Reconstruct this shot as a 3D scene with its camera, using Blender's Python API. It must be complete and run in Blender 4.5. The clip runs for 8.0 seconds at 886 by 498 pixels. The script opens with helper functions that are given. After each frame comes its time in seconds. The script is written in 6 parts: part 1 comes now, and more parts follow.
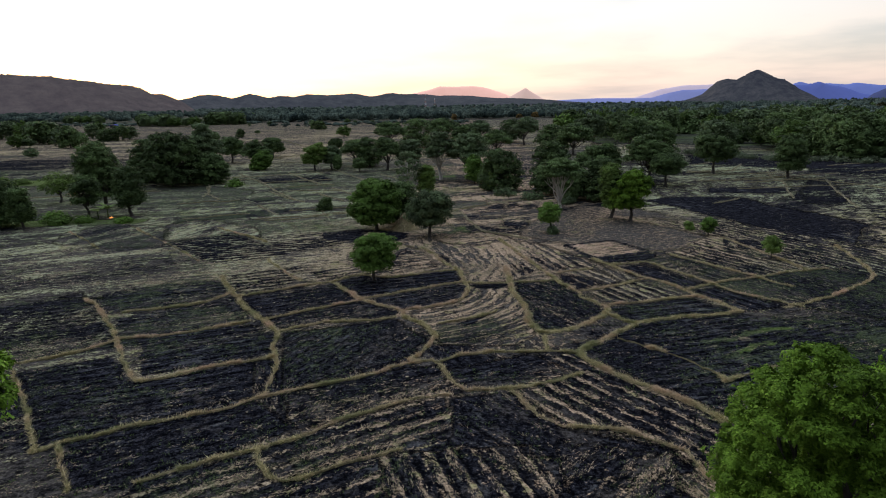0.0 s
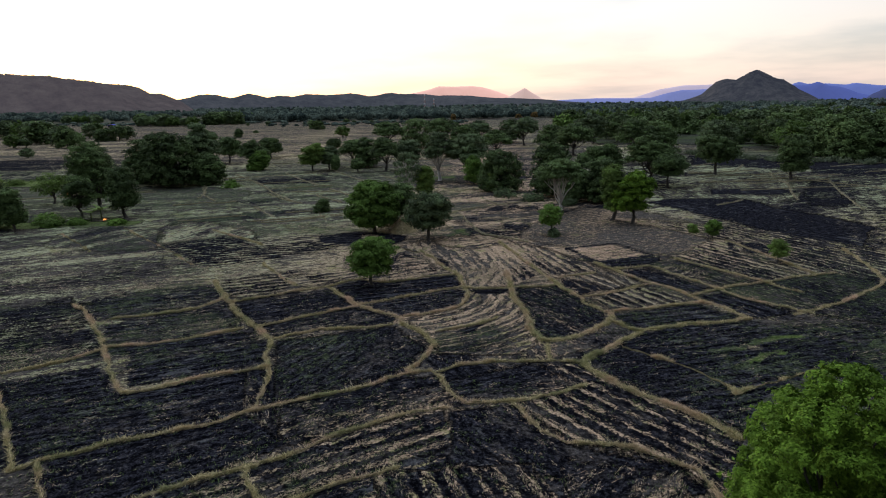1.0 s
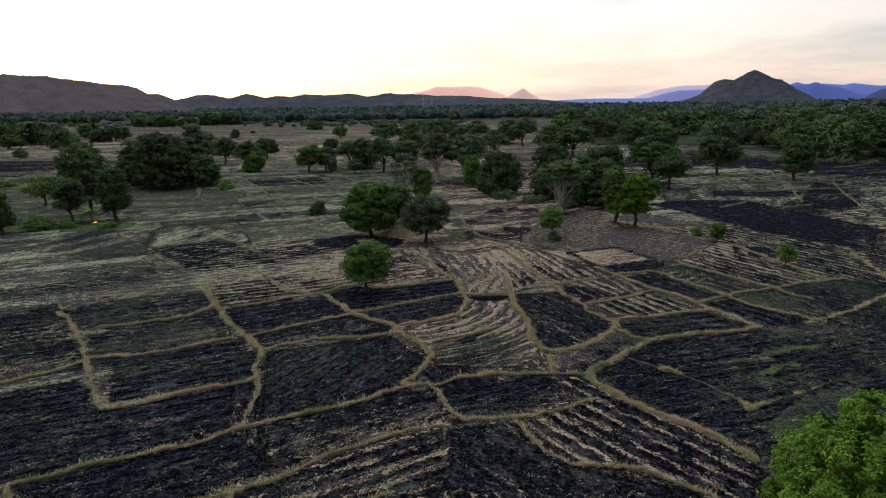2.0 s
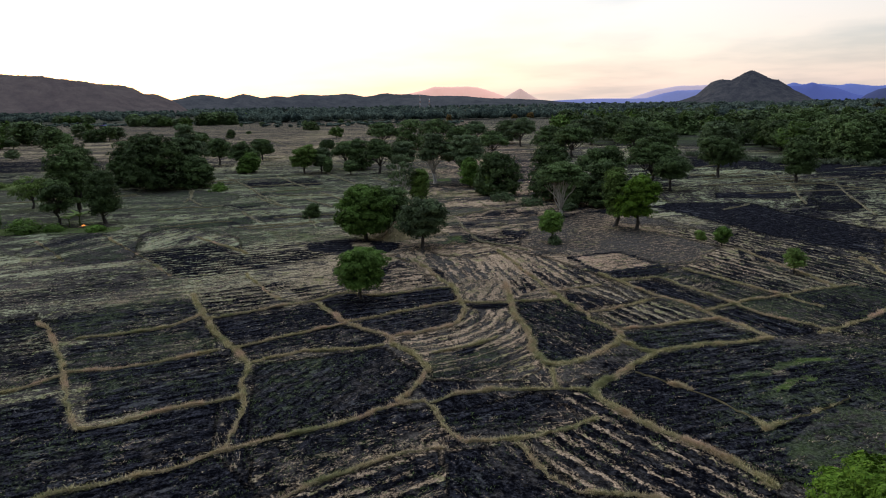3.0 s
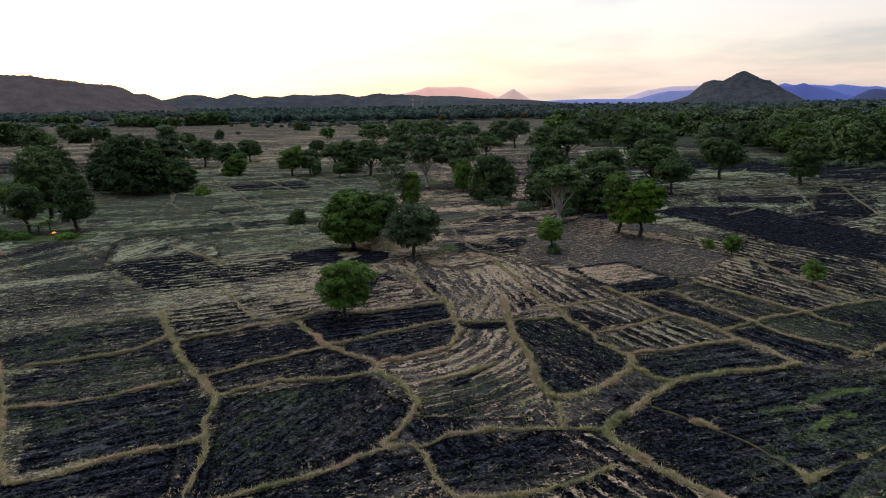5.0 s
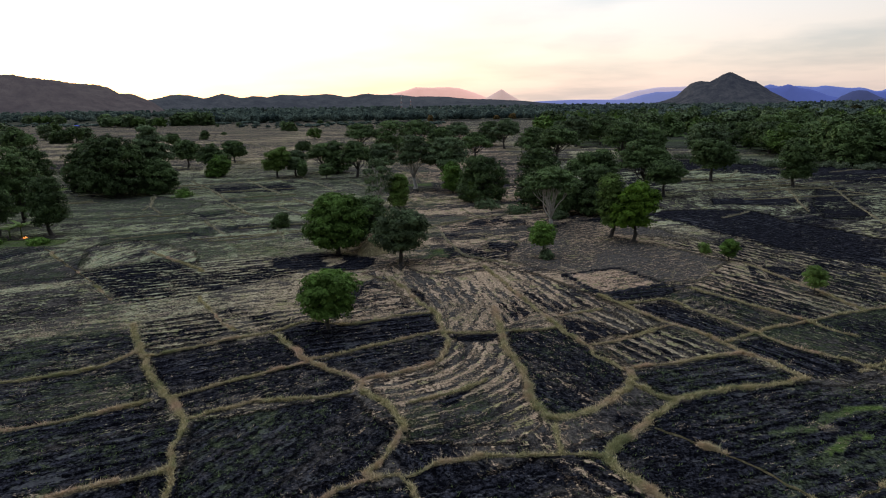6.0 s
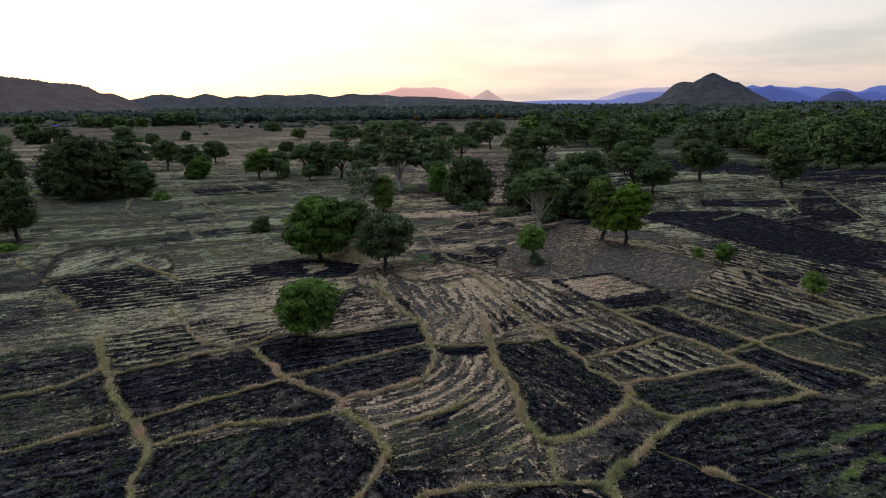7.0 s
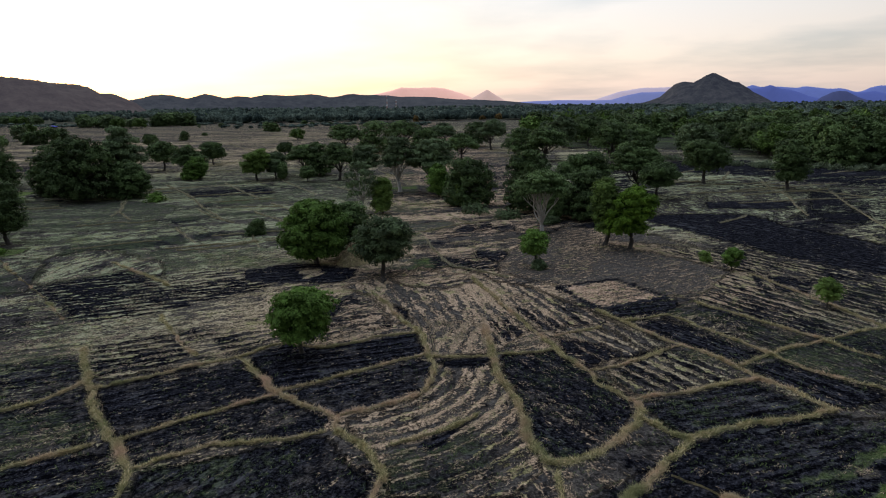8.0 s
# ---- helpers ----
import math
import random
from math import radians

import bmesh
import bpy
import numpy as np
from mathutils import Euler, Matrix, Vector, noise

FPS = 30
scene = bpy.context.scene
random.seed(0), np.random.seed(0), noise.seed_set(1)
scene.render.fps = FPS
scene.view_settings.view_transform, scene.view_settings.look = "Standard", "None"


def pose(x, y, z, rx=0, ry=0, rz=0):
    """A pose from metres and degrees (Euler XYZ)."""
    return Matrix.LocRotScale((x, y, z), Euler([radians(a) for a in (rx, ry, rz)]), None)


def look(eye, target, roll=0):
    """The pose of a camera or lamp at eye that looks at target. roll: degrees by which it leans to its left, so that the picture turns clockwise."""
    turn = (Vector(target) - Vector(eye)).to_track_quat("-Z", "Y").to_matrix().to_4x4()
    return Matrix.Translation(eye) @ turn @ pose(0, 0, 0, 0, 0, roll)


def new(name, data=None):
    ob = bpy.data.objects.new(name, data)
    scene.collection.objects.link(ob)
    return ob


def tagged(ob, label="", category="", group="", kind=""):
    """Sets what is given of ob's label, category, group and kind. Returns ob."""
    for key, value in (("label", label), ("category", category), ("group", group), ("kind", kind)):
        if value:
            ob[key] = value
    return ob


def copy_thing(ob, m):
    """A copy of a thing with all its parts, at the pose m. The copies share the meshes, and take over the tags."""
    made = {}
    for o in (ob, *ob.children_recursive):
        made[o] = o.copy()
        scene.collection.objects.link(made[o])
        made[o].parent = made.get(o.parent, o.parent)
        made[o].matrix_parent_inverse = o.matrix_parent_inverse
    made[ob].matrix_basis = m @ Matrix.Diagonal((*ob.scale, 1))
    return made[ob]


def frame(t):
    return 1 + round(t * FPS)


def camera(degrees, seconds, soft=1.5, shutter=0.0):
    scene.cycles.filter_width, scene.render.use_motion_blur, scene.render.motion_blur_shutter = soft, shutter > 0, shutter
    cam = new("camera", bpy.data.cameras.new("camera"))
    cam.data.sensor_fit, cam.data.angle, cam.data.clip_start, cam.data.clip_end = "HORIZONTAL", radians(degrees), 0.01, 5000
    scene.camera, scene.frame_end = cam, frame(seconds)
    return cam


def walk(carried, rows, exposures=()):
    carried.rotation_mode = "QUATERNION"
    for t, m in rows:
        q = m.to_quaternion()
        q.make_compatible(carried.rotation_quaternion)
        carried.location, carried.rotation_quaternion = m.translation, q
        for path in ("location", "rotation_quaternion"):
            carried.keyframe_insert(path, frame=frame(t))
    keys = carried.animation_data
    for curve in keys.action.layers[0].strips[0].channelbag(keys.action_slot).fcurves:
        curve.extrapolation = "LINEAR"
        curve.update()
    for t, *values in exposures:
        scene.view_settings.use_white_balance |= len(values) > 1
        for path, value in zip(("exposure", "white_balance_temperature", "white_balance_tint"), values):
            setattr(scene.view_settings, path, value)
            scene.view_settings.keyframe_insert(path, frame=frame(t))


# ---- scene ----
cam = camera(72.0, 8.0, soft=1.0)


def drone(x, y, z, yaw, pitch, roll):
    """A camera pose from a place and its yaw (to the left), pitch (up) and roll in degrees."""
    a, b = radians(yaw), radians(pitch)
    ahead = Vector((-math.sin(a) * math.cos(b), math.cos(a) * math.cos(b), math.sin(b)))
    return look((x, y, z), Vector((x, y, z)) + 100 * ahead, roll)


PATH = [
    (0.0, 0.00, 0.00, 25.00, 0.02, -13.82, -1.10),
    (0.5, 0.02, 1.06, 25.02, 0.00, -13.83, -1.08),
    (1.0, 0.04, 2.30, 25.03, -0.06, -13.83, -1.06),
    (1.5, 0.08, 3.65, 25.03, -0.14, -13.82, -1.06),
    (3.0, 0.19, 8.26, 25.01, -0.47, -13.80, -1.05),
    (3.5, 0.26, 9.94, 25.00, -0.68, -13.79, -1.05),
    (4.0, 0.31, 11.63, 24.98, -0.92, -13.79, -1.03),
    (4.5, 0.36, 13.35, 24.97, -1.07, -13.80, -1.00),
    (4.7, 0.38, 14.05, 24.96, -1.10, -13.80, -0.99),
    (5.8, 0.56, 18.10, 24.87, -1.65, -13.77, -0.90),
    (6.0, 0.59, 18.87, 24.85, -2.20, -13.77, -0.88),
    (6.5, 0.66, 20.75, 24.81, -3.32, -13.78, -0.82),
    (7.0, 0.78, 22.52, 24.79, -3.53, -13.78, -0.81),
    (7.5, 0.90, 24.08, 24.76, -3.53, -13.77, -0.83),
    (8.0, 1.00, 25.39, 24.75, -3.52, -13.76, -0.83),
]
# the drone's camera darkens its picture a little as the fields come nearer
walk(cam, [(t, drone(*row)) for t, *row in PATH], [(0.0, 0.07), (3.0, 0.03), (6.0, -0.02), (8.0, -0.09)])

# ---- light: the sun has just gone behind the hills, ahead and to the left ----
SUN_AZIMUTH, SUN_HEIGHT = -24.0, 5.0
world = bpy.data.worlds.new("evening_sky")
scene.world = world
world.use_nodes = True
wn, wl = world.node_tree.nodes, world.node_tree.links
wn.clear()
sky = wn.new("ShaderNodeTexSky")
sky.sky_type = "NISHITA"
sky.sun_disc = False
sky.sun_elevation = radians(SUN_HEIGHT)
sky.sun_rotation = radians(SUN_AZIMUTH)
sky.air_density, sky.dust_density, sky.ozone_density, sky.altitude = 1.0, 2.2, 1.0, 100
w_coord = wn.new("ShaderNodeTexCoord")
# thin streaks of high cloud, laid on a flat layer far above
w_sep = wn.new("ShaderNodeSeparateXYZ")
wl.new(w_coord.outputs["Generated"], w_sep.inputs[0])
w_up = wn.new("ShaderNodeMath")
w_up.operation = "ADD"
w_up.inputs[1].default_value = 0.12
wl.new(w_sep.outputs["Z"], w_up.inputs[0])
w_div = wn.new("ShaderNodeVectorMath")
w_div.operation = "DIVIDE"
wl.new(w_coord.outputs["Generated"], w_div.inputs[0])
w_com = wn.new("ShaderNodeCombineXYZ")
for k in range(3):
    wl.new(w_up.outputs[0], w_com.inputs[k])
wl.new(w_com.outputs[0], w_div.inputs[1])
w_noise = wn.new("ShaderNodeTexNoise")
w_noise.inputs["Scale"].default_value = 0.8
w_noise.inputs["Detail"].default_value = 5.0
wl.new(w_div.outputs[0], w_noise.inputs["Vector"])
w_ramp = wn.new("ShaderNodeValToRGB")
w_ramp.color_ramp.elements[0].position, w_ramp.color_ramp.elements[1].position = 0.36, 0.60
w_ramp.color_ramp.elements[0].color = (0.15, 0.15, 0.15, 1)
w_ramp.color_ramp.elements[1].color = (0.85, 0.85, 0.85, 1)
wl.new(w_noise.outputs["Fac"], w_ramp.inputs[0])
# a high, thin overcast: bright and warm low down, bluish grey overhead
w_grad = wn.new("ShaderNodeValToRGB")
w_grad.color_ramp.elements[0].position, w_grad.color_ramp.elements[0].color = 0.0, (0.80, 0.68, 0.64, 1)
w_grad.color_ramp.elements[1].position, w_grad.color_ramp.elements[1].color = 1.0, (2.2, 2.5, 3.1, 1)
for place, shade in ((0.06, (0.86, 0.78, 0.73, 1)), (0.14, (0.80, 0.80, 0.80, 1)), (0.25, (0.72, 0.74, 0.79, 1)), (0.45, (0.90, 0.98, 1.14, 1))):
    w_grad.color_ramp.elements.new(place).color = shade
wl.new(w_sep.outputs["Z"], w_grad.inputs[0])
w_thin = wn.new("ShaderNodeMix")
w_thin.data_type = "RGBA"
w_thin.inputs[6].default_value = (0.62, 0.68, 0.74, 1)
w_thin.inputs[7].default_value = (1.06, 1.0, 0.97, 1)
wl.new(w_ramp.outputs[0], w_thin.inputs["Factor"])
w_veil = wn.new("ShaderNodeVectorMath")
w_veil.operation = "MULTIPLY"
wl.new(w_grad.outputs[0], w_veil.inputs[0])
wl.new(w_thin.outputs[2], w_veil.inputs[1])
# away from the sunset the veil is dimmer
w_dot = wn.new("ShaderNodeVectorMath")
w_dot.operation = "DOT_PRODUCT"
wl.new(w_coord.outputs["Generated"], w_dot.inputs[0])
w_dot.inputs[1].default_value = (math.sin(radians(SUN_AZIMUTH)), math.cos(radians(SUN_AZIMUTH)), 0.0)
w_side = wn.new("ShaderNodeMapRange")
w_side.interpolation_type = "SMOOTHSTEP"
wl.new(w_dot.outputs["Value"], w_side.inputs["Value"])
for key, value in (("From Min", -0.9), ("From Max", 0.95), ("To Min", 0.10), ("To Max", 1.0)):
    w_side.inputs[key].default_value = value
w_dim = wn.new("ShaderNodeVectorMath")
w_dim.operation = "SCALE"
wl.new(w_veil.outputs[0], w_dim.inputs[0])
wl.new(w_side.outputs[0], w_dim.inputs["Scale"])
w_sky = wn.new("ShaderNodeVectorMath")
w_sky.operation = "MULTIPLY"
wl.new(sky.outputs[0], w_sky.inputs[0])
w_sky.inputs[1].default_value = (0.050, 0.053, 0.070)
w_sum = wn.new("ShaderNodeVectorMath")
w_sum.operation = "ADD"
wl.new(w_dim.outputs[0], w_sum.inputs[0])
wl.new(w_sky.outputs[0], w_sum.inputs[1])
w_bg = wn.new("ShaderNodeBackground")
w_bg.inputs["Strength"].default_value = 1.1
wl.new(w_sum.outputs[0], w_bg.inputs["Color"])
w_out = wn.new("ShaderNodeOutputWorld")
wl.new(w_bg.outputs[0], w_out.inputs[0])

sun = new("sun", bpy.data.lights.new("sun", "SUN"))
sun.data.energy, sun.data.angle, sun.data.color = 0.6, radians(25), (1.0, 0.86, 0.7)
az, el = radians(SUN_AZIMUTH), radians(12.0)
sun.matrix_world = look((0, 0, 300), (-math.sin(az) * math.cos(el), -math.cos(az) * math.cos(el), 300 - math.sin(el)))
scene.view_settings.exposure = 0.0


# ---- materials ----
def material(name):
    """A new node material: its nodes, links and Principled shader."""
    m = bpy.data.materials.new(name)
    m.use_nodes = True
    n, l = m.node_tree.nodes, m.node_tree.links
    return m, n, l, n["Principled BSDF"]


def noise_node(n, l, scale, detail=4.0, vector=None, rough=0.6):
    t = n.new("ShaderNodeTexNoise")
    t.inputs["Scale"].default_value, t.inputs["Detail"].default_value = scale, detail
    t.inputs["Roughness"].default_value = rough
    if vector is not None:
        l.new(vector, t.inputs["Vector"])
    return t.outputs["Fac"]


def math_node(n, l, op, a, b=0.0, clamp=False):
    t = n.new("ShaderNodeMath")
    t.operation, t.use_clamp = op, clamp
    for k, v in enumerate((a, b)):
        if isinstance(v, (int, float)):
            t.inputs[k].default_value = v
        else:
            l.new(v, t.inputs[k])
    return t.outputs[0]


def step_node(n, l, value, low, high):
    t = n.new("ShaderNodeMapRange")
    t.interpolation_type = "SMOOTHSTEP"
    l.new(value, t.inputs["Value"])
    t.inputs["From Min"].default_value, t.inputs["From Max"].default_value = low, high
    return t.outputs[0]


def mix_node(n, l, fac, a, b):
    t = n.new("ShaderNodeMix")
    t.data_type = "RGBA"
    for slot, v in ((0, fac), (6, a), (7, b)):
        if isinstance(v, tuple):
            t.inputs[slot].default_value = (*v, 1)
        elif isinstance(v, float):
            t.inputs[slot].default_value = v
        else:
            l.new(v, t.inputs[slot])
    return t.outputs[2]


def attribute(n, name):
    t = n.new("ShaderNodeAttribute")
    t.attribute_name = name
    return t.outputs["Fac"]


def bump(n, l, bsdf, height, strength, distance):
    t = n.new("ShaderNodeBump")
    t.inputs["Strength"].default_value, t.inputs["Distance"].default_value = strength, distance
    l.new(height, t.inputs["Height"])
    l.new(t.outputs[0], bsdf.inputs["Normal"])


ROW = 0.78  # spacing of the harvest rows, metres


def field_material():
    m, n, l, b = material("burnt_stubble_field")

    def mul(a, c):
        return math_node(n, l, "MULTIPLY", a, c)

    def add(a, *more):
        for c in more:
            a = math_node(n, l, "ADD", a, c)
        return a

    def swing(value, amount):
        return mul(math_node(n, l, "SUBTRACT", value, 0.5), amount)

    pos = n.new("ShaderNodeNewGeometry").outputs["Position"]
    grain, fine = noise_node(n, l, 9.0, 3.0, pos, 0.7), noise_node(n, l, 4.0, 4.0, pos, 0.75)
    small, mid = noise_node(n, l, 1.2, 6.0, pos, 0.65), noise_node(n, l, 0.35, 4.0, pos)
    broad, wander = noise_node(n, l, 0.045, 3.0, pos), noise_node(n, l, 0.55, 2.0, pos)
    burn, straw, green, ridge_plain = (attribute(n, k) for k in ("burn", "straw", "green", "ridge"))
    # the harvest rows wander a little
    across = add(attribute(n, "across"), mul(swing(wander, 1.3), add(mul(attribute(n, "coarse"), 1.0), 0.4)))
    phase = mul(across, 2 * math.pi / ROW)
    row, broad_row = math_node(n, l, "SINE", phase), math_node(n, l, "SINE", mul(phase, 0.5))
    # clumps of straw, longer along the rows than across
    lie = n.new("ShaderNodeCombineXYZ")
    l.new(mul(across, 2.3), lie.inputs[0])
    l.new(mul(attribute(n, "along"), 0.75), lie.inputs[1])
    streak = noise_node(n, l, 1.0, 4.0, lie.outputs[0], 0.72)
    lie = n.new("ShaderNodeCombineXYZ")
    l.new(mul(across, 0.85), lie.inputs[0])
    l.new(mul(attribute(n, "along"), 0.26), lie.inputs[1])
    swath = noise_node(n, l, 1.0, 3.0, lie.outputs[0], 0.6)
    coarse = attribute(n, "coarse")
    k = mul(row, add(mul(ridge_plain, 0.14), 0.04))
    k = add(k, mul(broad_row, add(mul(ridge_plain, 0.30), 0.07)), swing(streak, 2.3), swing(small, 0.8), swing(fine, 1.5), swing(mid, 0.6), mul(swing(swath, 2.9), coarse))
    cover = step_node(n, l, add(k, straw), 0.50, 0.76)
    char = step_node(n, l, add(burn, swing(small, 1.1), swing(mid, 1.0)), 0.3, 0.85)
    crumb = add(mul(fine, 0.45), mul(grain, 0.25), mul(streak, 0.30))
    soil = mix_node(n, l, step_node(n, l, crumb, 0.40, 0.60), (0.023, 0.021, 0.019), (0.155, 0.137, 0.115))
    grey = add(crumb, mul(add(row, broad_row), mul(step_node(n, l, broad, 0.38, 0.60), 0.030)))
    ash = mix_node(n, l, step_node(n, l, grey, 0.44, 0.64), (0.0020, 0.0021, 0.0031), (0.063, 0.064, 0.078))
    ash = mix_node(n, l, mul(step_node(n, l, small, 0.40, 0.64), 0.8), ash, (0.0025, 0.0026, 0.004))
    # smears of grey ash along the rows
    smear = step_node(n, l, add(swath, swing(small, 0.5), swing(fine, 0.35), swing(broad, 0.5)), 0.60, 0.74)
    ash = mix_node(n, l, mul(smear, 0.45), ash, mix_node(n, l, fine, (0.06, 0.062, 0.066), (0.22, 0.222, 0.225)))
    # flecks of white ash and pale unburnt stalks
    fleck = step_node(n, l, add(mul(fine, 0.5), mul(streak, 0.3), mul(grain, 0.3), swing(mid, 0.35)), 0.655, 0.72)
    ash = mix_node(n, l, mul(fleck, 0.7), ash, (0.24, 0.215, 0.20))
    dark = mix_node(n, l, char, soil, ash)
    stalk = add(mul(fine, 0.6), mul(grain, 0.4))
    hay = mix_node(n, l, step_node(n, l, stalk, 0.38, 0.64), (0.125, 0.085, 0.060), (0.82, 0.57, 0.375))
    old = mix_node(n, l, step_node(n, l, stalk, 0.36, 0.62), (0.064, 0.073, 0.040), (0.48, 0.50, 0.305))
    hay = mix_node(n, l, attribute(n, "pale"), hay, old)
    fresh = mix_node(n, l, step_node(n, l, stalk, 0.36, 0.62), (0.080, 0.085, 0.030), (0.40, 0.39, 0.165))
    hay = mix_node(n, l, mul(step_node(n, l, add(wander, swing(broad, 0.8)), 0.54, 0.66), 0.7), hay, fresh)
    base = mix_node(n, l, cover, dark, hay)
    grow = add(green, swing(small, 1.3), swing(mid, 0.9), swing(streak, 0.7), swing(fine, 0.4))
    leaf = mix_node(n, l, step_node(n, l, stalk, 0.35, 0.65), (0.022, 0.032, 0.018), (0.125, 0.150, 0.078))
    lush = mix_node(n, l, step_node(n, l, stalk, 0.35, 0.65), (0.040, 0.070, 0.014), (0.185, 0.265, 0.060))
    leaf = mix_node(n, l, step_node(n, l, green, 0.60, 0.85), leaf, lush)
    base = mix_node(n, l, mul(step_node(n, l, grow, 0.34, 0.80), 0.7), base, leaf)
    l.new(base, b.inputs["Base Color"])
    b.inputs["Roughness"].default_value = 0.95
    b.inputs["Specular IOR Level"].default_value = 0.0
    lift = add(mul(cover, 0.7), mul(small, 0.8), mul(fine, 0.55), mul(broad_row, 0.12))
    bump(n, l, b, lift, 1.0, 0.38)
    return m


def earth_material(name, low, high, scale=3.0):
    m, n, l, b = material(name)
    pos = n.new("ShaderNodeNewGeometry").outputs["Position"]
    a, c = noise_node(n, l, scale, 5.0, pos, 0.7), noise_node(n, l, scale * 0.15, 3.0, pos)
    f = math_node(n, l, "ADD", math_node(n, l, "MULTIPLY", a, 0.7), math_node(n, l, "MULTIPLY", c, 0.4))
    l.new(mix_node(n, l, step_node(n, l, f, 0.3, 0.8), low, high), b.inputs["Base Color"])
    b.inputs["Roughness"].default_value = 0.95
    b.inputs["Specular IOR Level"].default_value = 0.0
    bump(n, l, b, a, 0.8, 0.1)
    return m


def blade_material(name, low, high, third=None, share=0.2, patches=None, leafy=False):
    """Loose blades or leaves, each with a shade of its own."""
    m, n, l, b = material(name)
    r = n.new("ShaderNodeNewGeometry").outputs["Random Per Island"]
    if leafy:
        low, high = tuple(0.8 * a + 0.2 * b for a, b in zip(low, high)), tuple(0.25 * a + 0.75 * b for a, b in zip(low, high))
    c = mix_node(n, l, math_node(n, l, "POWER", r, 1.3), tuple(0.85 * v for v in low), tuple(1.1 * v for v in high))
    if third:
        r2 = math_node(n, l, "FRACT", math_node(n, l, "MULTIPLY", r, 37.0))
        c = mix_node(n, l, step_node(n, l, r2, 1 - share, 1 - share * 0.7), c, third)
    if leafy:  # some clumps of a crown are paler than others
        c = mix_node(n, l, attribute(n, "tone"), mix_node(n, l, 0.68, c, (0.0, 0.0, 0.0)), mix_node(n, l, 0.10, c, (0.54, 0.80, 0.18)))
        # no two trees quite alike
        own = n.new("ShaderNodeObjectInfo").outputs["Random"]
        c = mix_node(n, l, math_node(n, l, "MULTIPLY", own, 0.55), c, mix_node(n, l, 0.8, c, (0.010, 0.014, 0.009)))
    if patches:  # here and there a stretch of another colour
        spot = noise_node(n, l, 0.22, 3.0, n.new("ShaderNodeNewGeometry").outputs["Position"])
        c = mix_node(n, l, math_node(n, l, "MULTIPLY", step_node(n, l, spot, 0.48, 0.66), 0.75), c, mix_node(n, l, r, tuple(0.5 * v for v in patches), patches))
        rusty = mix_node(n, l, r, (0.28, 0.19, 0.115), (0.80, 0.575, 0.385))
        c = mix_node(n, l, step_node(n, l, noise_node(n, l, 0.13, 3.0, n.new("ShaderNodeNewGeometry").outputs["Position"]), 0.44, 0.66), c, rusty)
    l.new(c, b.inputs["Base Color"])
    b.inputs["Roughness"].default_value = 0.65
    b.inputs["Specular IOR Level"].default_value = 0.04
    thin = n.new("ShaderNodeBsdfTranslucent")
    l.new(c, thin.inputs["Color"])
    both = n.new("ShaderNodeMixShader")
    both.inputs[0].default_value = 0.08 if leafy else 0.18
    l.new(b.outputs[0], both.inputs[1])
    l.new(thin.outputs[0], both.inputs[2])
    l.new(both.outputs[0], n["Material Output"].inputs["Surface"])
    return m


def bark_material(name, low, high):
    m, n, l, b = material(name)
    co = n.new("ShaderNodeTexCoord").outputs["Object"]
    stretch = n.new("ShaderNodeMapping")
    stretch.inputs["Scale"].default_value = (6, 6, 1.2)
    l.new(co, stretch.inputs["Vector"])
    a, c = noise_node(n, l, 1.0, 5.0, stretch.outputs[0], 0.7), noise_node(n, l, 0.8, 3.0, co)
    f = math_node(n, l, "ADD", math_node(n, l, "MULTIPLY", a, 0.7), math_node(n, l, "MULTIPLY", c, 0.4))
    l.new(mix_node(n, l, step_node(n, l, f, 0.35, 0.75), low, high), b.inputs["Base Color"])
    b.inputs["Roughness"].default_value = 0.9
    bump(n, l, b, a, 0.8, 0.05)
    return m


def paint_material(name, color, rough=0.6, metal=0.0):
    m, n, l, b = material(name)
    co = n.new("ShaderNodeTexCoord").outputs["Object"]
    a = noise_node(n, l, 2.5, 4.0, co)
    l.new(mix_node(n, l, a, tuple(0.75 * v for v in color), tuple(min(1.0, 1.15 * v) for v in color)), b.inputs["Base Color"])
    b.inputs["Roughness"].default_value, b.inputs["Metallic"].default_value = rough, metal
    return m


def hill_material(name, low, high, scale, air_glow=None):
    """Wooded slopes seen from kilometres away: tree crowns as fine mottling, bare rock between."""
    m, n, l, b = material(name)
    pos = n.new("ShaderNodeNewGeometry").outputs["Position"]
    a, c = noise_node(n, l, scale, 6.0, pos, 0.75), noise_node(n, l, scale * 0.12, 4.0, pos)
    f = math_node(n, l, "ADD", math_node(n, l, "MULTIPLY", a, 0.8), math_node(n, l, "MULTIPLY", c, 0.5))
    l.new(mix_node(n, l, step_node(n, l, f, 0.45, 0.85), low, high), b.inputs["Base Color"])
    b.inputs["Roughness"].default_value = 1.0
    b.inputs["Specular IOR Level"].default_value = 0.0
    bump(n, l, b, a, 1.0, 22.0)
    # light of the hazy air before the slopes, put in as emission
    if air_glow:
        b.inputs["Emission Color"].default_value = (*air_glow, 1)
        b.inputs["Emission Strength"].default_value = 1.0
    return m


